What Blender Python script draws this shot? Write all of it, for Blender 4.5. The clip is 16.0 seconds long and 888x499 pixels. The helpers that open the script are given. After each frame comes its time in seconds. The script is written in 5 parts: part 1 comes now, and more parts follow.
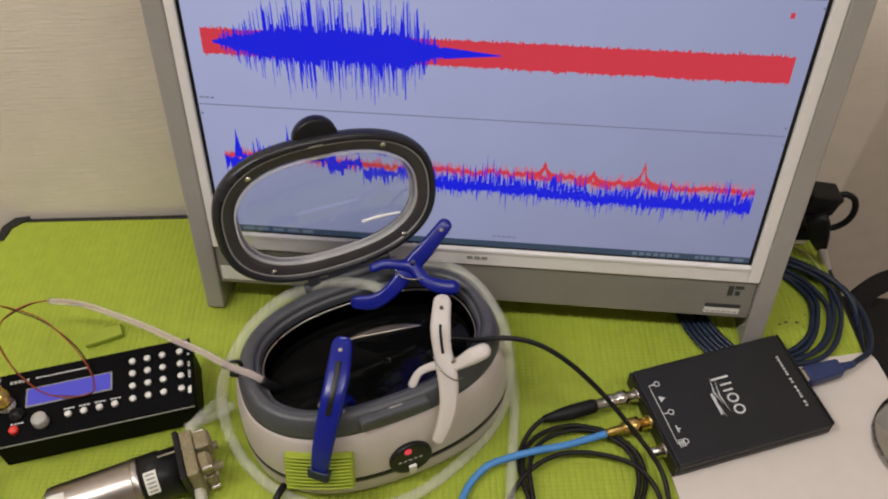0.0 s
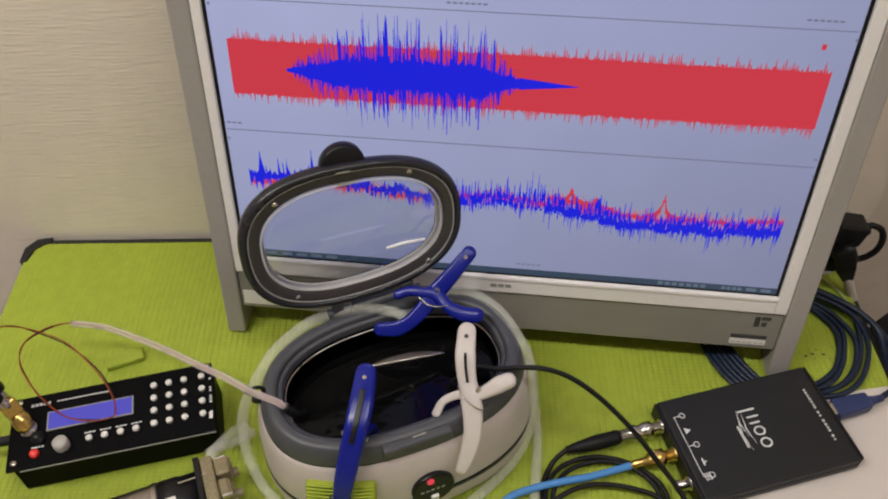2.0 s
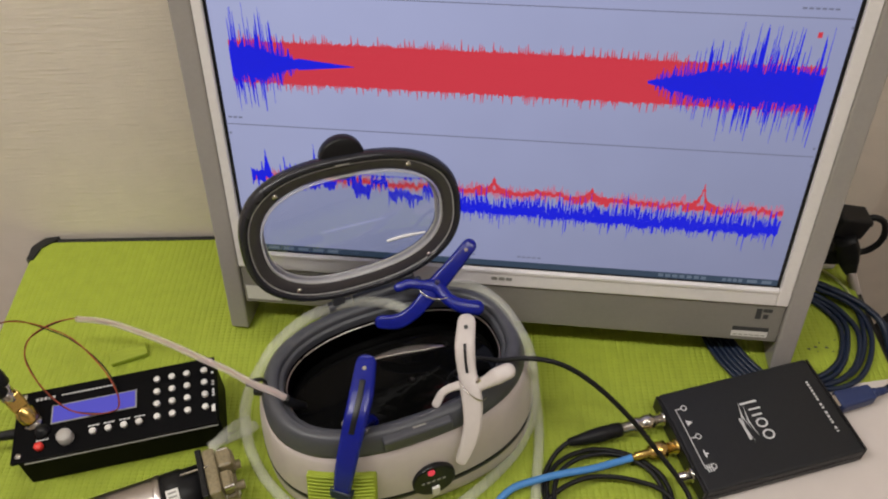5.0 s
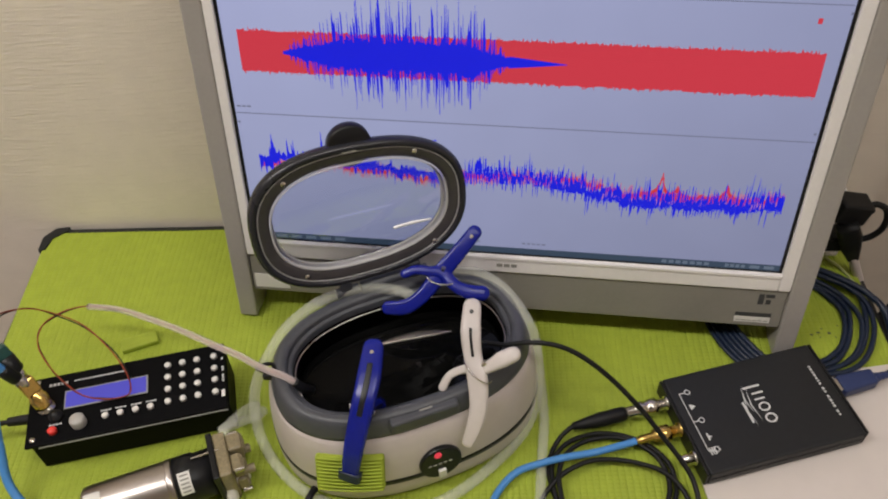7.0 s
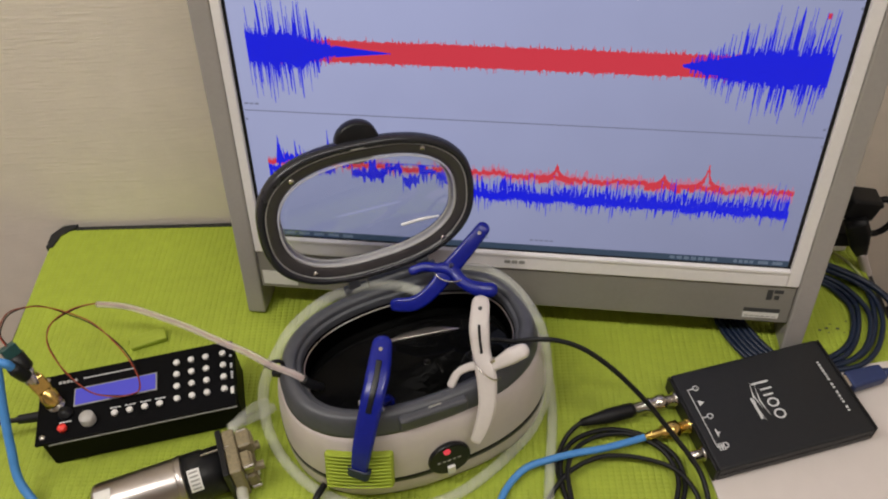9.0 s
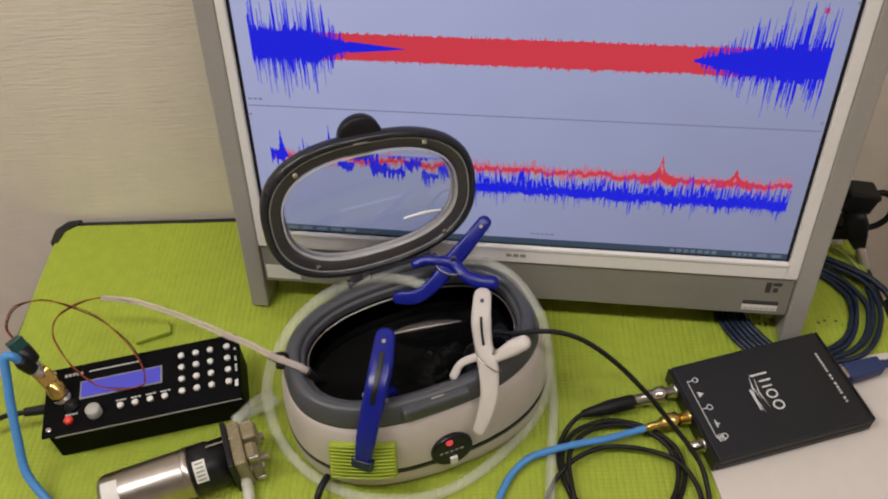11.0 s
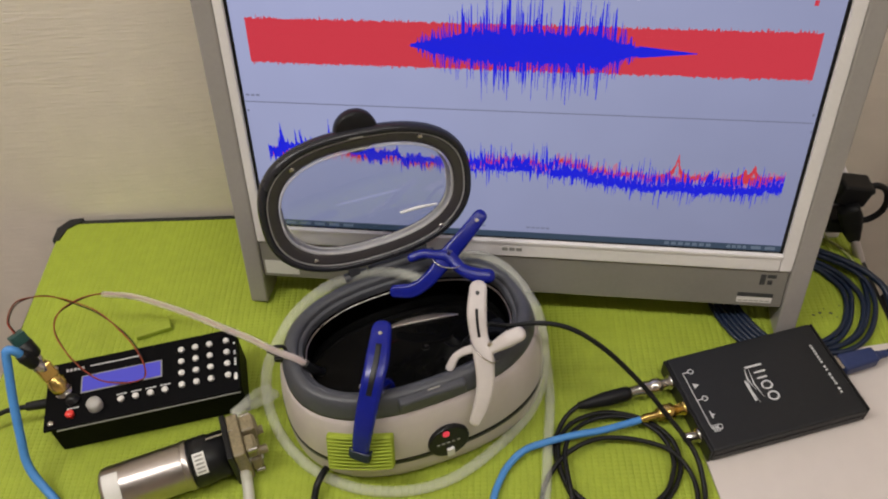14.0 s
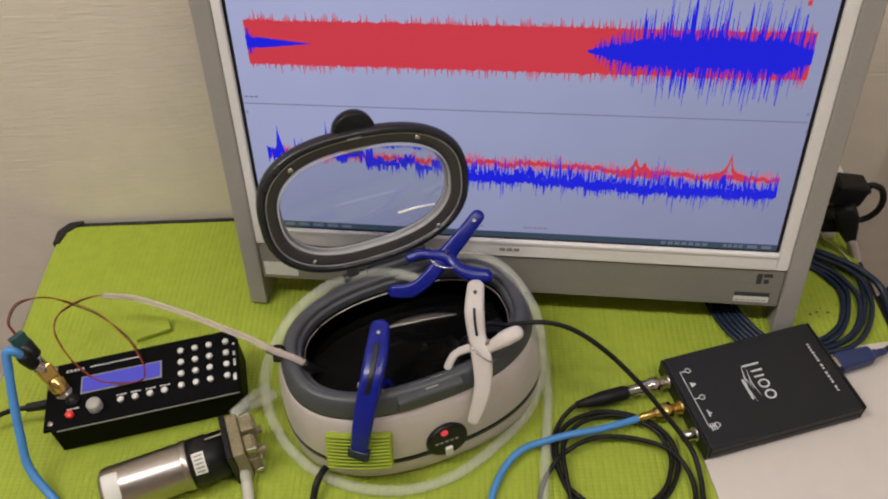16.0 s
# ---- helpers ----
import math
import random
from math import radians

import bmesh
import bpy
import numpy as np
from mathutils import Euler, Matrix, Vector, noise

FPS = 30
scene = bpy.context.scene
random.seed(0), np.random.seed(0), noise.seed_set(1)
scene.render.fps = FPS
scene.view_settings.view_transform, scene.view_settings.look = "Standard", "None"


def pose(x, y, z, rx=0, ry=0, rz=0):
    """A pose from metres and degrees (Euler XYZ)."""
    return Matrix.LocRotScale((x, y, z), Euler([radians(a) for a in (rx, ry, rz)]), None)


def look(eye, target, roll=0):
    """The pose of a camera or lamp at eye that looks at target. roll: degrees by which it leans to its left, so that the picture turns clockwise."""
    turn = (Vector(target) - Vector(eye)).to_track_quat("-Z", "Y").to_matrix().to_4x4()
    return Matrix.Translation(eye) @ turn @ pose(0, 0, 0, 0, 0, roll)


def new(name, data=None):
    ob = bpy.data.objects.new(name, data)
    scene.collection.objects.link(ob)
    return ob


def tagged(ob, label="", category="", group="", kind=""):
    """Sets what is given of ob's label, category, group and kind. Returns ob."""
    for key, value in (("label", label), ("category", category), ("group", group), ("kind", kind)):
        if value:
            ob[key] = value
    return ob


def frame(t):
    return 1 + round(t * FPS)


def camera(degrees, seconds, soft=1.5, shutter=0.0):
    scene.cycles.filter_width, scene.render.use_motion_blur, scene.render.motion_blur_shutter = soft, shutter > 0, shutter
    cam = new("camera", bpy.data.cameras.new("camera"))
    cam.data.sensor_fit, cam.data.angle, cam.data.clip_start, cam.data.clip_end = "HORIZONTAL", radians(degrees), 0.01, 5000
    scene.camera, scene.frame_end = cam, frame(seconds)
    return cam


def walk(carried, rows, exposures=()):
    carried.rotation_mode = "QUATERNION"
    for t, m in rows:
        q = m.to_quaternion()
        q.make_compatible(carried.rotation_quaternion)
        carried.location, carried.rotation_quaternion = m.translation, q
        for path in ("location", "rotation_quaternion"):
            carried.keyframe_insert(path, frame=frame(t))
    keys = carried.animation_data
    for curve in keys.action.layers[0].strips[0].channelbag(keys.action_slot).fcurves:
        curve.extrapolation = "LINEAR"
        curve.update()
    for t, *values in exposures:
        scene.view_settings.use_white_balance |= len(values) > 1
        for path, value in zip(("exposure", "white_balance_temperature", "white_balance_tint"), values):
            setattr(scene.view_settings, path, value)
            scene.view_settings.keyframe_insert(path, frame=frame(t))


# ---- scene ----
cam = camera(55.56, 16.0, soft=2.0)
PATH = [
    (0.0, (0.2694, -0.4447, 0.6409), (0.2230, 0.0016, 0.1035), -0.72),
    (0.5, (0.2681, -0.4471, 0.6430), (0.2187, 0.0029, 0.1090), -0.53),
    (1.0, (0.2642, -0.4434, 0.6438), (0.2106, 0.0097, 0.1130), -0.71),
    (1.5, (0.2594, -0.4416, 0.6416), (0.2040, 0.0150, 0.1139), -0.81),
    (2.0, (0.2579, -0.4409, 0.6409), (0.2012, 0.0186, 0.1159), -0.89),
    (2.5, (0.2581, -0.4369, 0.6417), (0.2003, 0.0225, 0.1167), -1.06),
    (3.0, (0.2592, -0.4386, 0.6401), (0.1995, 0.0237, 0.1179), -1.23),
    (3.5, (0.2615, -0.4384, 0.6399), (0.2006, 0.0243, 0.1182), -1.38),
    (4.0, (0.2642, -0.4421, 0.6372), (0.2014, 0.0222, 0.1171), -1.56),
    (6.5, (0.2698, -0.4629, 0.6333), (0.1994, 0.0011, 0.1139), -2.55),
    (7.0, (0.2696, -0.4650, 0.6349), (0.1984, -0.0025, 0.1143), -2.66),
    (7.5, (0.2702, -0.4636, 0.6343), (0.1976, -0.0024, 0.1128), -2.85),
    (8.0, (0.2677, -0.4604, 0.6341), (0.1943, -0.0011, 0.1110), -3.00),
    (8.5, (0.2670, -0.4622, 0.6345), (0.1932, -0.0029, 0.1114), -3.06),
    (9.0, (0.2660, -0.4637, 0.6364), (0.1920, -0.0052, 0.1126), -3.15),
    (11.5, (0.2652, -0.4731, 0.6389), (0.1915, -0.0155, 0.1144), -3.30),
    (12.0, (0.2689, -0.4741, 0.6367), (0.1941, -0.0159, 0.1129), -3.47),
    (12.5, (0.2700, -0.4757, 0.6373), (0.1941, -0.0174, 0.1136), -3.59),
    (13.0, (0.2711, -0.4775, 0.6394), (0.1960, -0.0203, 0.1147), -3.62),
    (13.5, (0.2717, -0.4791, 0.6387), (0.1952, -0.0208, 0.1152), -3.74),
    (14.0, (0.2730, -0.4813, 0.6384), (0.1956, -0.0220, 0.1158), -3.87),
    (14.5, (0.2747, -0.4847, 0.6389), (0.1971, -0.0244, 0.1172), -3.91),
    (15.0, (0.2750, -0.4870, 0.6384), (0.1975, -0.0257, 0.1176), -3.91),
    (15.5, (0.2765, -0.4890, 0.6394), (0.1985, -0.0267, 0.1196), -4.00),
    (16.0, (0.2759, -0.4875, 0.6377), (0.1978, -0.0243, 0.1187), -4.06),
]
EXPOSURES = [(0.0, 0.0, 6500, 10), (16.0, 0.0, 6500, 10)]
walk(cam, [(t, look(eye, target, roll)) for t, eye, target, roll in PATH], EXPOSURES)

# ---- light: a closed office room with two ceiling luminaires ----
world = bpy.data.worlds.new("world")
world.use_nodes = True
world.node_tree.nodes["Background"].inputs[0].default_value = (0.9, 0.95, 1.0, 1)
world.node_tree.nodes["Background"].inputs[1].default_value = 0.05
scene.world = world
LAMPS = [(-0.72, -0.56, 1.70, 1.20, 0.16, 19.5), (0.80, -0.55, 1.70, 1.20, 0.16, 9.5)]
for lx, ly, lz, sx, sy, watt in LAMPS:
    lamp = bpy.data.lights.new("ceiling_lamp", "AREA")
    lamp.shape, lamp.size, lamp.size_y, lamp.energy = "RECTANGLE", sx, sy, watt
    lamp.color = (0.98, 0.94, 0.88)
    new("ceiling_lamp", lamp).matrix_world = pose(lx, ly, lz - 0.02)


# ---- materials ----
def material(name, colour, rough=0.5, metal=0.0, vary=0.08, scale=60.0, bump=0.0, bump_scale=400.0, coat=0.0, transmission=0.0,
             alpha=1.0, ior=1.45, specular=0.5):
    m = bpy.data.materials.new(name)
    m.use_nodes = True
    nt = m.node_tree
    b = nt.nodes["Principled BSDF"]
    b.inputs["Roughness"].default_value = rough
    b.inputs["Metallic"].default_value = metal
    b.inputs["Coat Weight"].default_value = coat
    b.inputs["Transmission Weight"].default_value = transmission
    b.inputs["Alpha"].default_value = alpha
    b.inputs["IOR"].default_value = ior
    b.inputs["Specular IOR Level"].default_value = specular
    co = nt.nodes.new("ShaderNodeTexCoord")
    big, fine = nt.nodes.new("ShaderNodeTexNoise"), nt.nodes.new("ShaderNodeTexNoise")
    big.inputs["Scale"].default_value, fine.inputs["Scale"].default_value = scale * 0.25, scale * 4
    big.inputs["Detail"].default_value, fine.inputs["Detail"].default_value = 4, 3
    add = nt.nodes.new("ShaderNodeMath")
    add.operation = "ADD"
    ramp = nt.nodes.new("ShaderNodeValToRGB")
    lo, hi = [max(0, c * (1 - vary)) for c in colour], [min(1, c * (1 + vary)) for c in colour]
    ramp.color_ramp.elements[0].position, ramp.color_ramp.elements[1].position = 0.3, 0.7
    ramp.color_ramp.elements[0].color, ramp.color_ramp.elements[1].color = (*lo, 1), (*hi, 1)
    half = nt.nodes.new("ShaderNodeMath")
    half.operation = "MULTIPLY"
    half.inputs[1].default_value = 0.5
    for n in (big, fine):
        nt.links.new(co.outputs["Object"], n.inputs["Vector"])
    nt.links.new(big.outputs["Fac"], add.inputs[0])
    nt.links.new(fine.outputs["Fac"], add.inputs[1])
    nt.links.new(add.outputs[0], half.inputs[0])
    nt.links.new(half.outputs[0], ramp.inputs["Fac"])
    nt.links.new(ramp.outputs["Color"], b.inputs["Base Color"])
    # wear in the gloss
    rr = nt.nodes.new("ShaderNodeMapRange")
    rr.inputs["To Min"].default_value, rr.inputs["To Max"].default_value = max(0.02, rough * 0.8), min(1, rough * 1.2)
    nt.links.new(big.outputs["Fac"], rr.inputs["Value"])
    nt.links.new(rr.outputs[0], b.inputs["Roughness"])
    if bump:
        bn, bt = nt.nodes.new("ShaderNodeBump"), nt.nodes.new("ShaderNodeTexNoise")
        bt.inputs["Scale"].default_value, bt.inputs["Detail"].default_value = bump_scale, 3
        bn.inputs["Strength"].default_value, bn.inputs["Distance"].default_value = bump, 0.001
        nt.links.new(co.outputs["Object"], bt.inputs["Vector"])
        nt.links.new(bt.outputs["Fac"], bn.inputs["Height"])
        nt.links.new(bn.outputs[0], b.inputs["Normal"])
    return m


def glowing(name, colour, strength):
    m = bpy.data.materials.new(name)
    m.use_nodes = True
    b = m.node_tree.nodes["Principled BSDF"]
    b.inputs["Base Color"].default_value = (*[c * 0.05 for c in colour], 1)
    b.inputs["Roughness"].default_value = 0.35
    b.inputs["Specular IOR Level"].default_value = 0.2
    b.inputs["Emission Color"].default_value = (*colour, 1)
    b.inputs["Emission Strength"].default_value = strength
    return m


def wallpaper():
    m = material("wallpaper", (0.85, 0.765, 0.675), 0.85, vary=0.05, scale=8)
    nt = m.node_tree
    b = nt.nodes["Principled BSDF"]
    co, mp, n1, bn = (nt.nodes.new("ShaderNode" + k) for k in ("TexCoord", "Mapping", "TexNoise", "Bump"))
    mp.inputs["Scale"].default_value = (45, 45, 420)
    n1.inputs["Scale"].default_value, n1.inputs["Detail"].default_value = 1.0, 5
    bn.inputs["Strength"].default_value, bn.inputs["Distance"].default_value = 0.62, 0.0012
    nt.links.new(co.outputs["Object"], mp.inputs[0])
    nt.links.new(mp.outputs[0], n1.inputs["Vector"])
    nt.links.new(n1.outputs["Fac"], bn.inputs["Height"])
    nt.links.new(bn.outputs[0], b.inputs["Normal"])
    return m


def mat_foam():
    m = material("lime_foam", (0.322, 0.396, 0.036), 0.62, vary=0.12, scale=22, bump=0.3, bump_scale=900)
    nt = m.node_tree
    b = nt.nodes["Principled BSDF"]
    co, w1, bn = (nt.nodes.new("ShaderNode" + k) for k in ("TexCoord", "TexWave", "Bump"))
    w1.bands_direction = "Y"
    w1.inputs["Scale"].default_value, w1.inputs["Distortion"].default_value = 85.0, 0.6
    bn.inputs["Strength"].default_value, bn.inputs["Distance"].default_value = 0.35, 0.0006
    nt.links.new(co.outputs["Object"], w1.inputs["Vector"])
    nt.links.new(w1.outputs["Fac"], bn.inputs["Height"])
    nt.links.new(bn.outputs[0], b.inputs["Normal"])
    return m


M_WALL = wallpaper()
M_CEIL = material("ceiling_tile", (0.75, 0.73, 0.70), 0.9, vary=0.04, scale=12)
M_FLOOR = material("floor_vinyl", (0.20, 0.17, 0.145), 0.6, vary=0.15, scale=10)
M_FOAM = mat_foam()
M_BLACKEDGE = material("black_edge", (0.012, 0.012, 0.013), 0.5, vary=0.3)
M_DESK = material("desk_laminate", (0.55, 0.53, 0.50), 0.5, vary=0.06)
M_SILVER = material("silver_paint", (0.36, 0.335, 0.32), 0.40, metal=0.1, vary=0.05, scale=90, bump=0.08, bump_scale=1500)
M_BEZEL = material("white_gloss_plastic", (0.80, 0.765, 0.765), 0.3, vary=0.03, coat=0.2)
M_GREY = material("warm_grey_plastic", (0.24, 0.225, 0.20), 0.34, vary=0.05, scale=90, bump=0.1, bump_scale=1400)
M_WHITE = material("white_plastic", (0.52, 0.46, 0.445), 0.32, vary=0.04, scale=40)
M_RIM = material("slate_plastic", (0.064, 0.066, 0.078), 0.42, vary=0.12, scale=60, bump=0.05)
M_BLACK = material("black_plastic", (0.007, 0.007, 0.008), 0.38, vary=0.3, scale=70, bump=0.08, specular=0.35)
M_MATTE = material("black_anodised", (0.013, 0.0135, 0.016), 0.46, vary=0.15, scale=60, bump=0.15, bump_scale=2500, specular=0.4)
M_RUBBER = material("black_rubber", (0.006, 0.006, 0.007), 0.5, vary=0.3, specular=0.35)
M_GENPLATE = material("black_printed_plate", (0.0032, 0.0032, 0.004), 0.5, vary=0.25, scale=60, bump=0.1, bump_scale=2000, specular=0.07)
M_LIDRIM = material("dark_slate_plastic", (0.018, 0.018, 0.023), 0.26, vary=0.15, scale=50)
M_LIDGREY = material("lid_grey_plastic", (0.052, 0.047, 0.050), 0.24, vary=0.1, scale=50, bump=0.05)
M_LIP = material("clear_lip", (0.82, 0.80, 0.79), 0.08, vary=0.04, alpha=0.38)
# white of the reflection modelled on the lid window
M_GLINT = material("window_glint_white", (0.86, 0.85, 0.86), 0.2, vary=0.03, alpha=0.85)
M_STEEL = material("brushed_steel", (0.46, 0.42, 0.40), 0.30, metal=1.0, vary=0.06, scale=50)
# stainless tank and plain water: shade and dark reflections are put into both colours
M_TANK = material("tank_steel_darkened", (0.014, 0.013, 0.013), 0.3, metal=1.0, vary=0.12, scale=30)
M_WATER = material("water_dark_reflection", (0.003, 0.003, 0.003), 0.03, vary=0.2, scale=20, bump=0.12, bump_scale=35, specular=0.22)
M_BRASS = material("gold_plated_brass", (0.72, 0.50, 0.16), 0.25, metal=1.0, vary=0.12)
M_NICKEL = material("nickel", (0.62, 0.59, 0.55), 0.22, metal=1.0, vary=0.08)
M_DIRTYBRASS = material("yellowed_clear_plastic", (0.24, 0.195, 0.115), 0.35, vary=0.35, scale=120, bump=0.3, bump_scale=300)
M_BLUECLAMP = material("blue_plastic", (0.005, 0.011, 0.22), 0.24, vary=0.1, scale=60, specular=0.4)
M_WHITECLAMP = material("milky_plastic", (0.68, 0.62, 0.60), 0.35, vary=0.04, alpha=0.80)
M_NAVY = material("navy_cable", (0.008, 0.016, 0.040), 0.42, vary=0.15)
M_NAVYPLUG = material("navy_plug", (0.022, 0.036, 0.115), 0.45, vary=0.12)
M_SKY = material("sky_blue_cable", (0.07, 0.25, 0.60), 0.42, vary=0.08)
M_RED = material("red_wire", (0.26, 0.035, 0.012), 0.4, vary=0.15)
M_REDBTN = material("red_button", (0.75, 0.05, 0.04), 0.35, vary=0.08)
M_LABEL = material("white_label", (0.72, 0.70, 0.67), 0.6, vary=0.04)
M_INK = material("printed_white_ink", (0.62, 0.62, 0.63), 0.6, vary=0.08)
M_INKDARK = material("printed_dark_ink", (0.05, 0.05, 0.05), 0.6)
M_INKGREY = material("printed_grey_ink", (0.30, 0.29, 0.27), 0.6)
M_PAPER = material("white_sheet", (0.64, 0.575, 0.545), 0.55, vary=0.03, scale=15)
M_TUBE = material("milky_silicone", (0.78, 0.79, 0.69), 0.30, vary=0.06, scale=30, alpha=0.25)
M_WHITETUBE = material("milky_white_tube", (0.70, 0.68, 0.60), 0.4, vary=0.05, alpha=0.75)
M_CLEAR = material("clear_tube", (0.80, 0.70, 0.69), 0.12, vary=0.05, alpha=0.34)
M_GREENPCB = material("green_terminal", (0.012, 0.06, 0.055), 0.4, vary=0.2)
M_LED = glowing("red_led", (0.85, 0.06, 0.09), 0.8)
M_LCD = glowing("lcd_backlight", (0.11, 0.10, 0.62), 0.75)


def screen_glow():
    """A flat panel with a narrow viewing angle: it glows less towards its lower edge and its far end, with a faint unevenness."""
    m = glowing("lit_screen", (0.375, 0.402, 0.625), 0.82)
    nt = m.node_tree
    co, sep, down, along, nz, mul, both = (nt.nodes.new("ShaderNode" + k) for k in ("TexCoord", "SeparateXYZ", "MapRange", "MapRange", "TexNoise", "Math", "Math"))
    nt.links.new(co.outputs["Object"], sep.inputs[0])
    for node, axis, lo, hi, a, b in ((down, 2, 0.09, 0.32, 0.62, 0.86), (along, 0, 0.12, 0.47, 1.04, 0.80)):
        nt.links.new(sep.outputs[axis], node.inputs["Value"])
        node.inputs["From Min"].default_value, node.inputs["From Max"].default_value = lo, hi
        node.inputs["To Min"].default_value, node.inputs["To Max"].default_value = a, b
    nz.inputs["Scale"].default_value = 14
    nt.links.new(co.outputs["Object"], nz.inputs["Vector"])
    mul.operation, both.operation = "MULTIPLY_ADD", "MULTIPLY"
    mul.inputs[1].default_value = 0.10
    nt.links.new(nz.outputs["Fac"], mul.inputs[0])
    nt.links.new(down.outputs[0], mul.inputs[2])
    nt.links.new(mul.outputs[0], both.inputs[0])
    nt.links.new(along.outputs[0], both.inputs[1])
    nt.links.new(both.outputs[0], nt.nodes["Principled BSDF"].inputs["Emission Strength"])
    return m


M_SCREEN = screen_glow()
M_TRACEBLUE = glowing("lit_blue", (0.010, 0.014, 0.66), 1.0)
M_TRACERED = glowing("lit_red", (0.56, 0.040, 0.062), 1.0)
M_TRACEPALE = glowing("lit_pale_red", (0.44, 0.17, 0.27), 1.0)
M_SCREENLINE = glowing("lit_grey", (0.16, 0.17, 0.25), 1.0)
M_TASKBAR = glowing("lit_taskbar", (0.036, 0.056, 0.090), 1.0)
M_TASKICON = glowing("lit_icon", (0.11, 0.14, 0.19), 1.0)
M_TUBELIGHT = glowing("lamp_diffuser", (1.0, 0.95, 0.88), 3.0)


def glass(name, rough=0.02):
    m = bpy.data.materials.new(name)
    m.use_nodes = True
    nt = m.node_tree
    nt.nodes.clear()
    out, mix, tr, gl, fr = (nt.nodes.new("ShaderNode" + k) for k in ("OutputMaterial", "MixShader", "BsdfTransparent", "BsdfGlossy", "Fresnel"))
    tr.inputs[0].default_value = (0.90, 0.91, 0.92, 1)
    gl.inputs["Roughness"].default_value = rough
    fr.inputs["IOR"].default_value = 1.45
    nt.links.new(fr.outputs[0], mix.inputs[0])
    nt.links.new(tr.outputs[0], mix.inputs[1])
    nt.links.new(gl.outputs[0], mix.inputs[2])
    nt.links.new(mix.outputs[0], out.inputs[0])
    return m


M_WINDOW = glass("lid_acrylic", 0.03)


# ---- mesh helpers ----
def mesh_of(name, verts, faces, smooth=False):
    me = bpy.data.meshes.new(name)
    me.from_pydata([tuple(v) for v in verts], [], faces)
    me.update()
    if smooth:
        me.polygons.foreach_set("use_smooth", [True] * len(me.polygons))
    return me


def part(name, bm, mat, parent=None, label="", smooth=False, at=None):
    """One mesh object from a bmesh or a mesh, under a thing or a part."""
    if isinstance(bm, bmesh.types.BMesh):
        bmesh.ops.recalc_face_normals(bm, faces=bm.faces)
        me = bpy.data.meshes.new(name)
        bm.to_mesh(me)
        bm.free()
    else:
        me = bm
    if smooth:
        me.polygons.foreach_set("use_smooth", [True] * len(me.polygons))
    if not me.materials:
        me.materials.append(mat)
    ob = new(name, me)
    if parent is not None:
        ob.parent = parent
    if at is not None:
        ob.matrix_basis = at
    if label:
        tagged(ob, label)
    return ob


def thing(name, m, label, category, group="", kind=""):
    ob = new(name)
    ob.empty_display_size = 0.02
    ob.matrix_basis = m
    return tagged(ob, label, category, group, kind)


def add_box(bm, x0, x1, y0, y1, z0, z1, bevel=0.0, segments=2):
    made = bmesh.ops.create_cube(bm, size=1.0)["verts"]
    for v in made:
        v.co = Vector(((x0 + x1) / 2 + v.co.x * (x1 - x0), (y0 + y1) / 2 + v.co.y * (y1 - y0), (z0 + z1) / 2 + v.co.z * (z1 - z0)))
    if bevel:
        edges = list({e for v in made for e in v.link_edges})
        bmesh.ops.bevel(bm, geom=edges, offset=bevel, segments=segments, affect="EDGES", profile=0.5)
    return bm


def box(x0, x1, y0, y1, z0, z1, bevel=0.0, segments=2):
    return add_box(bmesh.new(), x0, x1, y0, y1, z0, z1, bevel, segments)


def add_cyl(bm, radius, p0, p1, n=20, radius2=None, bevel=0.0):
    p0, p1 = Vector(p0), Vector(p1)
    q = (p1 - p0).to_track_quat("Z", "Y").to_matrix().to_4x4()
    made = bmesh.ops.create_cone(bm, cap_ends=True, segments=n, radius1=radius, radius2=radius if radius2 is None else radius2,
                                 depth=(p1 - p0).length, matrix=Matrix.Translation((p0 + p1) / 2) @ q)["verts"]
    if bevel:
        edges = [e for e in {e for v in made for e in v.link_edges} if any(len(f.verts) > 4 for f in e.link_faces)]
        bmesh.ops.bevel(bm, geom=edges, offset=bevel, segments=2, affect="EDGES", profile=0.5)
    return bm


def cyl(radius, p0, p1, n=20, radius2=None, bevel=0.0):
    return add_cyl(bmesh.new(), radius, p0, p1, n, radius2, bevel)


def lathe(profile, n=28, axis=None):
    """A turned body: profile of (radius, height) about z, closed at both ends."""
    verts, faces = [], []
    for r, z in profile:
        for i in range(n):
            a = 2 * math.pi * i / n
            verts.append((r * math.cos(a), r * math.sin(a), z))
    k = len(profile)
    for j in range(k - 1):
        for i in range(n):
            faces.append((j * n + i, j * n + (i + 1) % n, (j + 1) * n + (i + 1) % n, (j + 1) * n + i))
    faces.append(tuple(range(n))[::-1])
    faces.append(tuple((k - 1) * n + i for i in range(n)))
    me = mesh_of("turned", verts, faces, True)
    if axis is not None:
        me.transform(axis)
    return me


def curve_points(points, per=8):
    """A smooth run of points through the given ones."""
    p = [Vector(q) for q in points]
    p = [p[0] * 2 - p[1]] + p + [p[-1] * 2 - p[-2]]
    out = []
    for i in range(1, len(p) - 2):
        for k in range(per):
            t = k / per
            out.append(0.5 * (2 * p[i] + (p[i + 1] - p[i - 1]) * t + (2 * p[i - 1] - 5 * p[i] + 4 * p[i + 1] - p[i + 2]) * t * t
                              + (3 * p[i] - p[i - 1] - 3 * p[i + 1] + p[i + 2]) * t ** 3))
    out.append(p[-2])
    return out


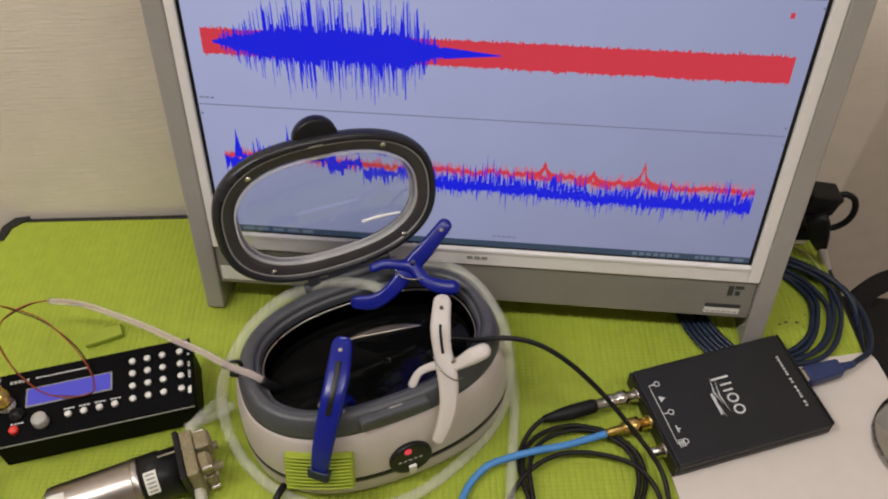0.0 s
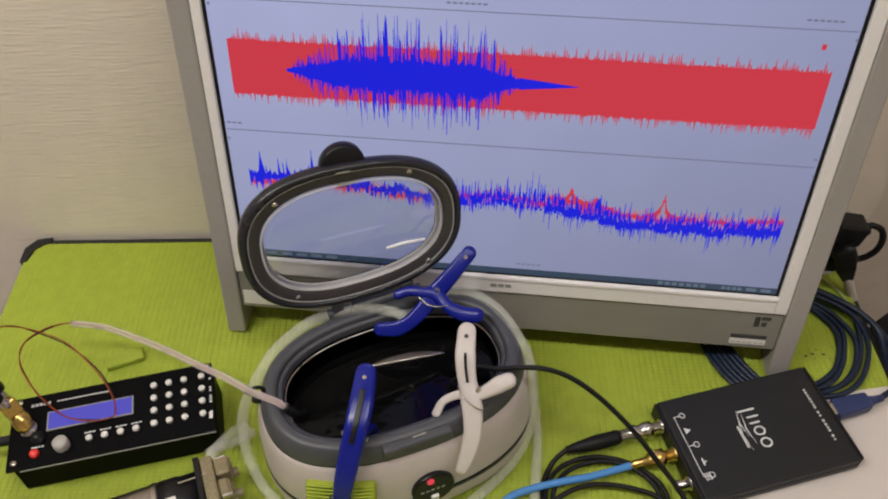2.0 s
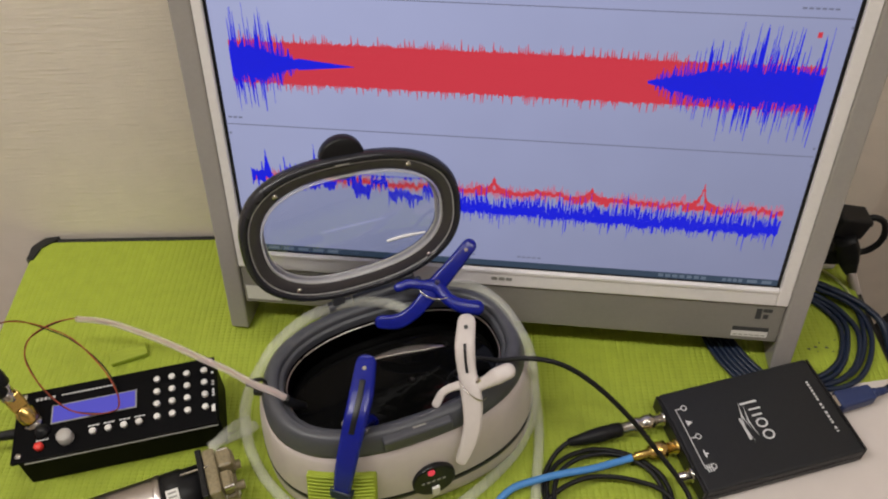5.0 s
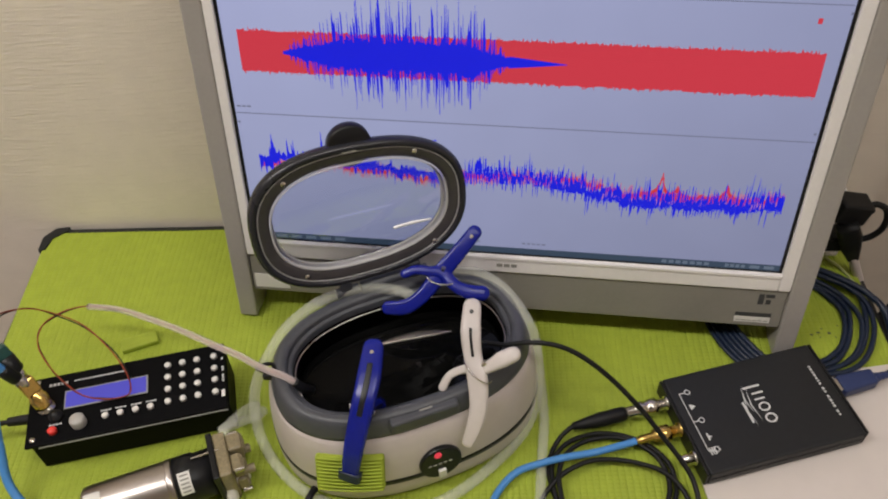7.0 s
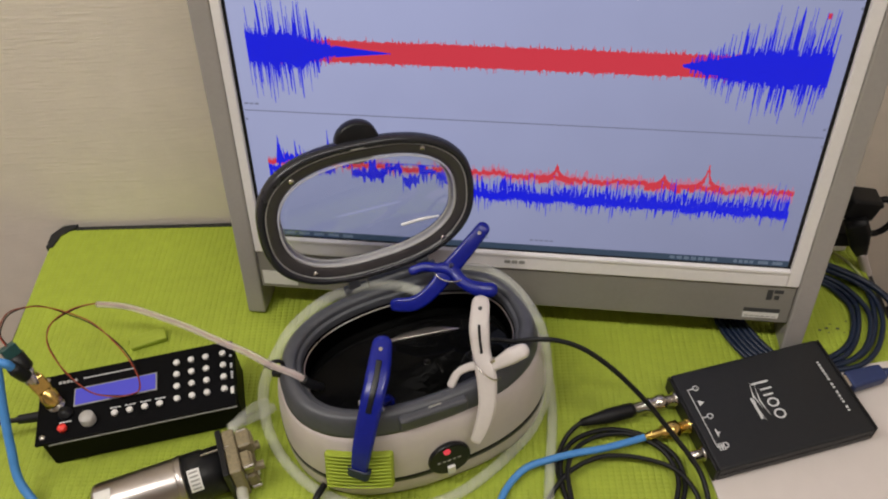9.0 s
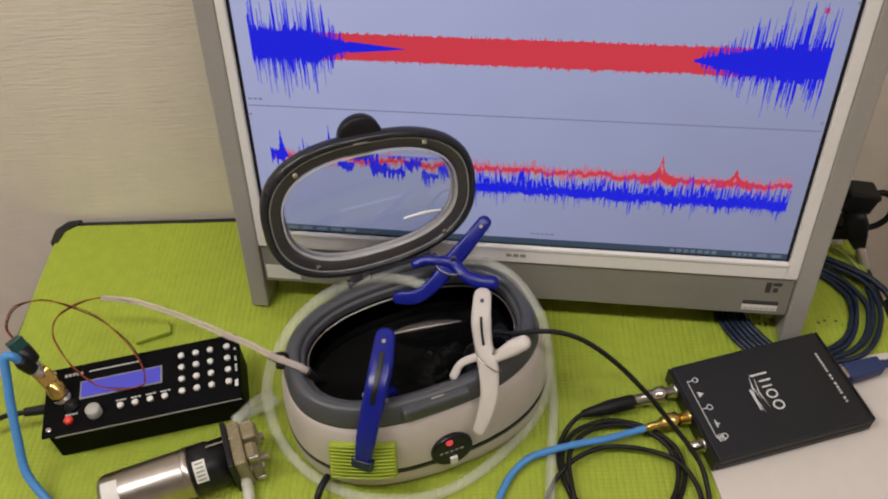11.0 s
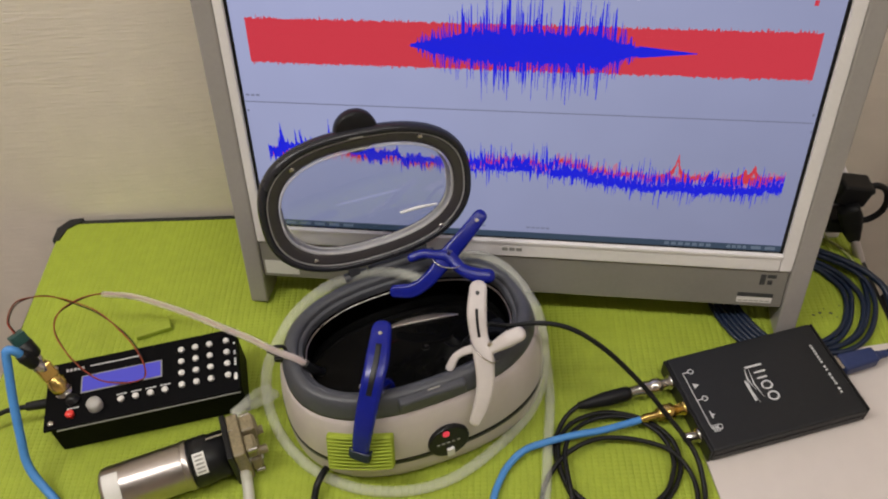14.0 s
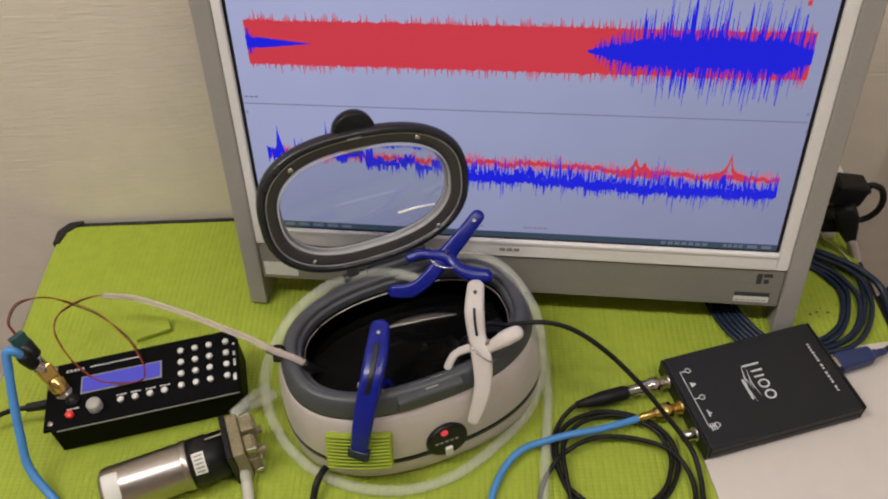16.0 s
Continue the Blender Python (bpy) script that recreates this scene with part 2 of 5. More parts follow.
def swept(points, radius=0.002, per=8, n=10, section=None, sizes=None, up=(0, 0, 1), ends=False):
    """A tube, or a bar of the given section, along a smooth path; sizes scale the section along it."""
    path = curve_points(points, per)
    ring = section or [(radius * math.cos(2 * math.pi * i / n), radius * math.sin(2 * math.pi * i / n)) for i in range(n)]
    n = len(ring)
    verts, faces = [], []
    normal, rings = Vector(up), 0
    for i, p in enumerate(path):
        d = (path[min(i + 1, len(path) - 1)] - path[max(i - 1, 0)]).normalized()
        normal = normal - d * normal.dot(d)
        if normal.length < 1e-6:
            normal = d.orthogonal()
        normal.normalize()
        side = d.cross(normal)
        s = 1.0
        if sizes:
            f = i / (len(path) - 1) * (len(sizes) - 1)
            k = min(int(f), len(sizes) - 2)
            s = sizes[k] + (sizes[k + 1] - sizes[k]) * (f - k)
        rim = [(p, s)]
        if ends and i in (0, len(path) - 1):
            reach = max(abs(a) for a, b in ring) * 0.9 * s
            steps = [(p + d * (reach * math.sin(q) * (-1 if i == 0 else 1)), s * math.cos(q)) for q in (0.5, 0.95, 1.35)]
            rim = steps[::-1] + rim if i == 0 else rim + steps
        rings += len(rim)
        for c, g in rim:
            verts += [c + side * (a * g) + normal * (b * g) for a, b in ring]
    for j in range(rings - 1):
        for i in range(n):
            faces.append((j * n + i, j * n + (i + 1) % n, (j + 1) * n + (i + 1) % n, (j + 1) * n + i))
    faces.append(tuple(range(n))[::-1])
    faces.append(tuple((rings - 1) * n + i for i in range(n)))
    me = mesh_of("swept", verts, faces, True)
    return me


def rounded(w, h, r, n=4):
    """A section: a rectangle w x h with round corners."""
    out = []
    for cx, cy, a0 in ((w / 2 - r, h / 2 - r, 0), (-w / 2 + r, h / 2 - r, 90), (-w / 2 + r, -h / 2 + r, 180), (w / 2 - r, -h / 2 + r, 270)):
        for k in range(n):
            a = radians(a0 + 90 * k / (n - 1))
            out.append((cx + r * math.cos(a), cy + r * math.sin(a)))
    return out


def slab(outline, z0, z1, bevel=0.0):
    """An upright prism over a flat outline."""
    bm = bmesh.new()
    low = [bm.verts.new((x, y, z0)) for x, y in outline]
    high = [bm.verts.new((x, y, z1)) for x, y in outline]
    n = len(outline)
    bm.faces.new(low[::-1])
    top = bm.faces.new(high)
    for i in range(n):
        bm.faces.new((low[i], low[(i + 1) % n], high[(i + 1) % n], high[i]))
    if bevel:
        bmesh.ops.bevel(bm, geom=list(top.edges), offset=bevel, segments=3, affect="EDGES", profile=0.5)
    return bm


def oval(a, b, n=72, power=2.2, egg=0.0):
    out = []
    for i in range(n):
        t = 2 * math.pi * i / n
        c, s = math.cos(t), math.sin(t)
        x = a * math.copysign(abs(c) ** (2 / power), c)
        y = b * math.copysign(abs(s) ** (2 / power), s) * (1 + egg * x / a)
        out.append((x, y))
    return out


def oval_loft(a, b, profile, n=72, power=2.2, close=False, caps=False, egg=0.0):
    """A shell through ovals: profile of (outward offset, height); a and b are the half axes at offset 0."""
    verts, faces = [], []
    for d, z in profile:
        verts += [(x, y, z) for x, y in oval(a + (d * 0.55 if d > 0 else d), b + d, n, power, egg)]
    k = len(profile)
    for j in range(k - 1 + close):
        for i in range(n):
            q = (j + 1) % k
            faces.append((j * n + i, j * n + (i + 1) % n, q * n + (i + 1) % n, q * n + i))
    if caps:
        faces.append(tuple(range(n))[::-1])
        faces.append(tuple((k - 1) * n + i for i in range(n)))
    return mesh_of("oval", verts, faces, True)


def writing(name, text, size, mat, parent, m, label="", depth=0.0002, shear=0.0):
    """Letters of the built-in font as one mesh, in the x-y plane of m."""
    cu = bpy.data.curves.new(name, "FONT")
    cu.body, cu.size, cu.extrude, cu.align_x, cu.align_y, cu.resolution_u = text, size, depth, "CENTER", "CENTER", 3
    cu.shear = shear
    tmp = bpy.data.objects.new(name, cu)
    scene.collection.objects.link(tmp)
    me = bpy.data.meshes.new_from_object(tmp.evaluated_get(bpy.context.evaluated_depsgraph_get()))
    bpy.data.objects.remove(tmp)
    me.materials.clear()
    return part(name, me, mat, parent, label, at=m)


# ---- the room ----
DESK_YAW = 6.9
DESK = pose(-0.238, 0.0875, 0, 0, 0, DESK_YAW)     # origin: the desk's far corner by the wall; x along the wall, -y towards the viewer
FLOOR_Z, CEIL_Z = -0.72, 1.78


def structure(name, bm, mat, label, category, at=None):
    return tagged(part(name, bm, mat, None, label, at=at), "", category, "", "structure")


structure("wall_back", box(-2.2, 0.862, 0.006, 0.11, FLOOR_Z, CEIL_Z), M_WALL, "beige wall with fine horizontal embossed wallpaper behind the desk", "wall", DESK)
structure("wall_recess", box(0.868, 2.2, 0.30, 0.40, FLOOR_Z, CEIL_Z), M_WALL, "beige papered wall set back beyond the corner", "wall", DESK)
structure("wall_return", box(0.80, 0.862, 0.11, 0.40, FLOOR_Z, CEIL_Z), M_WALL, "shaded beige return of the wall corner", "wall", DESK)
structure("wall_left", box(-2.3, -2.2, -3.2, 0.11, FLOOR_Z, CEIL_Z), M_WALL, "beige papered side wall of the room", "wall", DESK)
structure("wall_right", box(2.2, 2.3, -3.2, 0.40, FLOOR_Z, CEIL_Z), M_WALL, "beige papered wall on the far side of the room", "wall", DESK)
structure("wall_front", box(-2.3, 2.3, -3.3, -3.2, FLOOR_Z, CEIL_Z), M_WALL, "beige papered wall opposite the desk", "wall", DESK)
structure("floor", box(-2.3, 2.3, -3.3, 0.40, FLOOR_Z - 0.05, FLOOR_Z), M_FLOOR, "brown grey vinyl floor", "floor", DESK)
structure("ceiling", box(-2.3, 2.3, -3.3, 0.40, CEIL_Z, CEIL_Z + 0.05), M_CEIL, "off-white ceiling", "ceiling", DESK)

for lx, ly, lz, sx, sy, watt in LAMPS:
    cl = thing("ceiling_light", pose(lx, ly, lz), "white fluorescent ceiling light with a long diffuser", "ceiling light", "ceiling lights")
    part("housing", box(-sx / 2 - 0.03, sx / 2 + 0.03, -sy / 2 - 0.03, sy / 2 + 0.03, 0.012, CEIL_Z - lz, 0.004), M_BEZEL, cl)
    part("diffuser", box(-sx / 2, sx / 2, -sy / 2, sy / 2, 0.0, 0.0115, 0.003), M_TUBELIGHT, cl, "glowing white diffuser")

# ---- desk and mat ----
DESK_W, DESK_D = 0.826, 0.68


def rounded_outline(x0, x1, y0, y1, r, n=6):
    out = []
    for cx, cy, a0 in ((x1 - r, y1 - r, 0), (x0 + r, y1 - r, 90), (x0 + r, y0 + r, 180), (x1 - r, y0 + r, 270)):
        out += [(cx + r * math.cos(radians(a0 + 90 * k / (n - 1))), cy + r * math.sin(radians(a0 + 90 * k / (n - 1)))) for k in range(n)]
    return out


desk = thing("desk", DESK, "pale desk with a black rubber edge, standing against the wall", "desk")
part("desktop", slab(rounded_outline(0.004, DESK_W - 0.004, -DESK_D, -0.004, 0.016), -0.030, -0.006), M_DESK, desk)
part("edge_strip", slab(rounded_outline(0.0, DESK_W, -DESK_D - 0.004, 0.0, 0.02), -0.028, -0.0062, 0.002), M_BLACKEDGE, desk, "black rubber edge strip")
part("back_strip", box(0.024, DESK_W - 0.024, -0.0036, 0.0008, -0.0062, 0.0003, 0.0006), M_BLACKEDGE, desk, "black rubber strip along the wall")
for cx, s in ((0.0, 1), (DESK_W, -1)):
    bm = slab([(cx, -0.028), (cx + s * 0.007, -0.028), (cx + s * 0.010, -0.012), (cx + s * 0.024, -0.001), (cx + s * 0.024, 0.004), (cx + s * 0.010, 0.002), (cx, -0.010)][::s],
              -0.006, 0.0015, 0.0008)
    part("corner_guard", bm, M_BLACKEDGE, desk, "black rubber corner guard")
for lx in (0.05, DESK_W - 0.05):
    for ly in (-0.06, -DESK_D + 0.06):
        part("leg", cyl(0.022, (lx, ly, FLOOR_Z), (lx, ly, -0.030), 16), M_SILVER, desk, "grey metal tube leg")


def ribbed_mat():
    """A foam sheet with fine parallel ribs that run away from the wall."""
    pitch, w, d = 0.0054, DESK_W - 0.008, DESK_D - 0.006
    n = int(w / pitch)
    xs = []
    for i in range(n):
        for f, z in ((0.0, -0.0006), (0.16, -0.0002), (0.34, 0.0), (0.66, 0.0), (0.84, -0.0002)):
            xs.append((0.004 + (i + f) * pitch, z))
    xs.append((0.004 + n * pitch, -0.0006))
    rows = 60
    verts, faces = [], []
    for j in range(rows + 1):
        y = -0.004 - d * j / rows
        for x, z in xs:
            verts.append((x + 0.0007 * math.sin(y * 31 + x * 9), y, z + 0.0003 * noise.noise((x * 9, y * 9, 0))))
    k = len(xs)
    for j in range(rows):
        for i in range(k - 1):
            faces.append((j * k + i, (j + 1) * k + i, (j + 1) * k + i + 1, j * k + i + 1))
    base = len(verts)
    border = [i for i in range(k)] + [j * k + k - 1 for j in range(1, rows + 1)] + [rows * k + i for i in range(k - 2, -1, -1)] + [j * k for j in range(rows - 1, 0, -1)]
    verts += [(verts[i][0], verts[i][1], -0.006) for i in border]
    m = len(border)
    for i in range(m):
        faces.append((border[i], border[(i + 1) % m], base + (i + 1) % m, base + i))
    return mesh_of("foam_mat", verts, faces, False)


mat_ob = part("foam_mat", ribbed_mat(), M_FOAM, None, "lime green ribbed foam mat covering the desk", at=DESK)
tagged(mat_ob, "", "mat")

# ---- all-in-one computer ----
LEAN = 11.5
MON_W = 0.5064
monitor = thing("all_in_one_computer", pose(0, 0, 0, -LEAN), "silver and white all-in-one computer showing red and blue traces", "computer")
TOP = 0.372
for x0, x1 in ((0.0, 0.0168), (MON_W - 0.0168, MON_W)):
    part("side_frame", box(x0, x1, -0.004, 0.030, 0.0020, TOP, 0.0016), M_SILVER, monitor, "silver side frame that stands on the desk")
    part("foot_pad", box(x0 + 0.002, x1 - 0.002, -0.001, 0.026, 0.0002, 0.0022, 0.0004), M_RUBBER, monitor, "black rubber foot pad")
part("top_frame", box(0.0168, MON_W - 0.0168, -0.003, 0.030, TOP - 0.012, TOP, 0.002), M_SILVER, monitor)
SL, SR, SB, ST = 0.0252, 0.4790, 0.0921, 0.352
bez = bmesh.new()
for q in ((0.0170, SL, 0.0745, TOP - 0.012), (SR, MON_W - 0.0170, 0.0745, TOP - 0.012), (SL, SR, 0.0745, SB), (SL, SR, ST, TOP - 0.012)):
    add_box(bez, q[0], q[1], -0.0035, 0.016, q[2], q[3], 0.0012)
part("bezel", bez, M_BEZEL, monitor, "glossy white screen bezel")
part("bezel_edge", box(SL, SR, -0.0046, -0.0034, SB - 0.0036, SB - 0.0004, 0.0005), M_BEZEL, monitor, "bright white inner bezel edge")
part("lower_panel", box(0.0170, MON_W - 0.0170, -0.0012, 0.022, 0.0325, 0.0743, 0.0015), M_GREY, monitor, "warm grey lower panel")
part("rear_shell", box(0.022, MON_W - 0.022, 0.0235, 0.062, 0.036, TOP - 0.014, 0.012, 3), M_GREY, monitor)
part("rear_stand", box(0.17, 0.34, 0.040, 0.052, 0.012, 0.12, 0.003), M_SILVER, monitor)
blk = bmesh.new()
for q in ((SL + 0.0002, SL + 0.0026, SB, ST), (SR - 0.0026, SR - 0.0002, SB, ST), (SL, SR, SB + 0.0001, SB + 0.0014)):
    add_box(blk, q[0], q[1], -0.0008, 0.006, q[2], q[3])
part("screen_border", blk, M_BLACK, monitor, "thin black screen border")
screen = part("screen", box(SL + 0.0027, SR - 0.0027, 0.0, 0.005, SB + 0.0015, ST), M_SCREEN, monitor, "lit screen with two plots of traces")


def lit_box(name, x0, x1, z0, z1, mat, layer=1, label=""):
    return part(name, box(x0, x1, -0.0002 * layer - 0.0001, -0.0001, z0, z1), mat, screen, label)


lit_box("divider_line", SL + 0.0035, SR - 0.004, 0.2153, 0.2161, M_SCREENLINE)
lit_box("divider_line", SL + 0.0035, SR - 0.004, 0.3205, 0.3212, M_SCREENLINE)
task = lit_box("taskbar", SL + 0.0027, SR - 0.0027, SB + 0.0015, 0.0995, M_TASKBAR)
for x0, n, w in ((0.034, 6, 0.009), (0.380, 7, 0.004), (0.432, 4, 0.003), (0.452, 2, 0.008)):
    for i in range(n):
        x = x0 + i * w * 1.45
        lit_box("icon", x, x + w, 0.0950, 0.0980, M_TASKICON, 2)
for x0, z0, n in ((0.215, 0.1035, 3), (0.262, 0.1040, 5), (0.030, 0.2210, 3), (0.030, 0.3240, 4), (0.440, 0.3265, 6), (0.20, 0.3255, 7)):
    for i in range(n):
        lit_box("caption_bar", x0 + i * 0.0042, x0 + i * 0.0042 + 0.0030, z0, z0 + 0.0014, M_SCREENLINE)
for x, z in ((0.4757, 0.2083), (0.4737, 0.2225), (0.0297, 0.2076), (0.030, 0.3165), (0.4755, 0.3150)):
    lit_box("marker", x - 0.0009, x + 0.0009, z - 0.0009, z + 0.0009, M_SCREENLINE)
lit_box("marker", 0.4545, 0.4575, 0.3070, 0.3110, M_TRACERED)

lab = part("sticker", box(0.450, 0.4800, -0.0017, -0.0010, 0.0375, 0.0435), M_LABEL, monitor, "white serial sticker")
for i in range(6):
    part("printed_bar", box(0.4515 + i * 0.0046, 0.4550 + i * 0.0046, -0.0020, -0.0016, 0.0392, 0.0400), M_INKGREY, lab)
part("dark_label", box(0.450, 0.4800, -0.0017, -0.0010, 0.0440, 0.0480), M_INKDARK, monitor, "dark printed label")
sq = bmesh.new()
for x0, x1, z0, z1 in ((0.466, 0.4705, 0.0580, 0.0690), (0.4715, 0.4790, 0.0655, 0.0690), (0.4725, 0.4765, 0.0585, 0.0630)):
    add_box(sq, x0, x1, -0.0016, -0.0010, z0, z1)
part("printed_mark", sq, M_INKDARK, monitor, "small dark printed square")
part("printed_mark", box(0.020, 0.052, -0.0018, -0.0010, 0.0370, 0.0520), M_LABEL, monitor, "white product label")
lg = bmesh.new()
for i in range(3):
    add_box(lg, 0.2415 + i * 0.0062, 0.2465 + i * 0.0062, -0.0039, -0.0030, 0.0810, 0.0842)
part("maker_mark", lg, M_INKGREY, monitor, "small grey maker mark")

# ---- the traces on the screen ----
PU, PW, PV = 0.0395, 0.4270, 0.2690           # the upper plot: its start, width and middle line
CELLS = 50
CELL = PW / CELLS


def comb(bars, y, mat, name, label=""):
    """A jagged ribbon through the spans (x0, x1, low, high), one thin raised piece."""
    verts, faces = [], []
    for x0, x1, z0, z1 in bars:
        for x in (x0, x1):
            verts += [(x, y, z0), (x, y, z1), (x, y + 0.0001, z0), (x, y + 0.0001, z1)]
    for i in range(len(verts) // 4 - 1):
        b = 4 * i
        faces += [(b, b + 4, b + 5, b + 1), (b + 2, b + 3, b + 7, b + 6), (b + 1, b + 5, b + 7, b + 3), (b, b + 2, b + 6, b + 4)]
    e = len(verts) - 4
    faces += [(0, 1, 3, 2), (e, e + 2, e + 3, e + 1)]
    return part(name, mesh_of(name, verts, faces), mat, screen, label)


random.seed(11)
burst = []
for k in range(25):
    bars, f = [], k / 20.0
    n = 16
    w = CELL / n
    for i in range(n):
        g = f + i / n / 20.0
        x = i * w
        env = max(0.0, min(1.0, g / 0.32)) ** 0.9 * min(1.0, max(0.0, 1.0 - g) / 0.16)
        if g < 1.0:
            core = max(0.0010 + 0.0128 * env, 0.0062 * (1.25 - g) / 0.35 if g > 0.88 else 0.0)
            up, dn = core * random.uniform(0.72, 1.15), core * random.uniform(0.72, 1.15)
            if random.random() < 0.80 and env > 0.12:
                up += 0.034 * env * random.random() ** 1.8
                dn += 0.031 * env * random.random() ** 1.8
            bars.append((x, x + w * random.choice((0.35, 0.6)), -dn, up))
        else:
            h = 0.0062 * max(0.0, 1.25 - g) / 0.35 + 0.0002
            bars.append((x, x + w, -h, h))
    bars[-1] = (bars[-1][0], CELL, *bars[-1][2:])
    burst.append(comb(bars, -0.0009, M_TRACEBLUE, "blue_burst", "bright blue burst of the upper trace" if k == 0 else ""))

random.seed(12)
bands = []
HALF = 0.0075
for k in range(4):
    bars, n = [], 420
    for i in range(n):
        x = PU + PW * i / n
        j = random.uniform(0, 0.0016) + (0.0022 * random.random() if random.random() < 0.18 else 0)
        up, dn = (j, 0) if k < 2 else (0, j)
        bars.append((x, x + PW / n * 0.6, -HALF - dn, HALF + up))
    bands.append(comb(bars, -0.0004 - 0.0001 * k, M_TRACERED, "red_band", "solid red band of the upper trace" if k == 0 else ""))

fringe = []
for k in range(2):
    bars, n, sign = [], 520, 1 - 2 * k
    for i in range(n):
        x = PU + PW * i / n
        j = 0.0095 * random.random() ** 1.4 if i % 2 else 0.0004
        lo, hi = sorted((-0.0035 * sign, j * sign))
        bars.append((x, x + PW / n * 0.35, lo, hi))
    fringe.append(comb(bars, -0.0003, M_TRACERED, "red_fringe", "ragged red fringe of the upper trace" if k == 0 else ""))

random.seed(13)
SPECTRUM, SPARSE = 30, 11                     # columns of the lower plot; the first ones hold few, wide spikes
SU, SW = 0.0420, 0.4230
SCOL = SW / SPECTRUM


def level(x):
    """Middle height of the lower plot's noise at the fraction x of its width."""
    if x < 0.35:
        return 0.172 + 0.004 * math.sin(x * 14)
    if x < 0.62:
        return 0.166 + 0.008 * math.sin((x - 0.35) / 0.27 * math.pi)
    return 0.166 - 0.010 * min(1.0, (x - 0.62) / 0.10) + (0.005 * max(0.0, (x - 0.9) / 0.1))


def red_level(x):
    return 0.1655 - 0.005 * x


def spikes(n, shape, fill):
    """Spans of one column about its middle line: shape(i) gives the depth below and the height above."""
    w, out = SCOL / n, []
    for i in range(n):
        dn, up = shape(i / n)
        out.append((i * w, i * w + w * random.choice(fill), -dn, up))
    out[-1] = (out[-1][0], SCOL, *out[-1][2:])
    return out


def wide_noise(f):
    tall = random.random() < 0.30
    return (0.0012 + 0.0075 * random.random() ** 1.4 + (0.008 * random.random() if tall else 0),
            0.0012 + 0.0050 * random.random() ** 1.4 + (0.012 * random.random() ** 2 if tall else 0))


def dense_noise(f):
    """Each spike sits about its own middle, with a few long ones."""
    mid, half = random.gauss(-0.0008, 0.0046), 0.0024 + 0.0068 * random.random() ** 1.25
    return half - mid + 0.010 * random.random() ** 5, half + mid + 0.009 * random.random() ** 6


def floor_noise(f):
    mid, half = random.gauss(-0.0004, 0.0010), 0.0027 + 0.0028 * random.random()
    return half - mid, half + mid


blue_parts, floor_parts, red_parts, haze_parts = [], [], [], []
for k in range(SPECTRUM):
    first = k == 0
    if k < SPARSE:
        blue_parts.append(comb(spikes(12, wide_noise, (0.15, 0.3, 0.5)), -0.0009, M_TRACEBLUE, "blue_spectrum", "spiky blue noise of the lower trace" if first else ""))
    else:
        blue_parts.append(comb(spikes(26, dense_noise, (0.25, 0.4, 0.6)), -0.0009, M_TRACEBLUE, "blue_spectrum"))
        floor_parts.append(comb(spikes(26, floor_noise, (0.3, 0.5)), -0.00055, M_TRACEBLUE, "blue_floor", "solid blue foot of the lower trace" if k == SPARSE else ""))
    wave = [random.uniform(-0.0016, 0.0016) for _ in range(3)]

    def swing(f):
        return math.sin(f * math.pi) * (wave[0] + wave[1] * math.sin(f * 9 + k) + wave[2] * math.sin(f * 17))

    core = spikes(22, lambda f: (0.0013 + 0.0016 * random.random() - swing(f), 0.0010 + 0.0018 * random.random() + swing(f)), (0.4, 0.7))
    red_parts.append(comb(core, -0.0007, M_TRACERED, "red_spectrum", "red noise line of the lower trace" if first else ""))
    fuzz = spikes(22, lambda f: (0.0028 + 0.0060 * random.random() ** 2 - swing(f), 0.0024 + 0.0062 * random.random() ** 2 + swing(f)), (0.25, 0.5))
    haze_parts.append(comb(fuzz, -0.0006, M_TRACEPALE, "red_haze", "pale red fuzz of the lower trace" if first else ""))
peaks = []
for k in range(3):
    bars = []
    for i in range(29):
        x = (i - 14) * 0.0010
        h = 0.021 / (1 + (abs(i - 14) / 2.4) ** 1.35) * (1.0, 0.66, 0.5)[k]
        bars.append((x, x + 0.0006, h - 0.0046 - 0.003 * random.random(), h + 0.0014 * random.random()))
    peaks.append(comb(bars, -0.0008, M_TRACERED, "red_peak", "sharp red peak of the lower trace" if k == 0 else ""))
tall = []
for k, (h, w) in enumerate(((0.025, 0.0034), (0.030, 0.0020), (0.018, 0.0026), (0.022, 0.0016))):
    bars = [(w * (i / 4 - 1), w * (i / 4 - 1) + w * 0.1, -0.003 * random.random(), h * (1 - abs(i - 4) / 4.4) * random.uniform(0.85, 1.0)) for i in range(9)]
    tall.append(comb(bars, -0.0010, M_TRACEBLUE, "blue_spike", "tall thin blue spike of the lower trace" if k == 0 else ""))
bars = []
x = 0.118
while x < 0.190:
    w = random.uniform(0.0005, 0.0024)
    bars += [(x, x + w, 0.2030 - 0.0030 * random.random() ** 2, 0.2036), (x + w + 0.0002, x + w + 0.0008, 0.2033, 0.2034)]
    x += w + random.uniform(0.0011, 0.0034)
dashes = comb(bars, -0.0008, M_TRACEBLUE, "blue_crest", "clipped blue crest of the lower trace")


# ---- ultrasonic cleaner with its lid open ----
CA, CB = 0.1050, 0.0680
OVAL = 2.42


def cleaner_loft(inset, profile, **more):
    return oval_loft(CA - inset, CB - inset, profile, n=96, power=OVAL, **more)


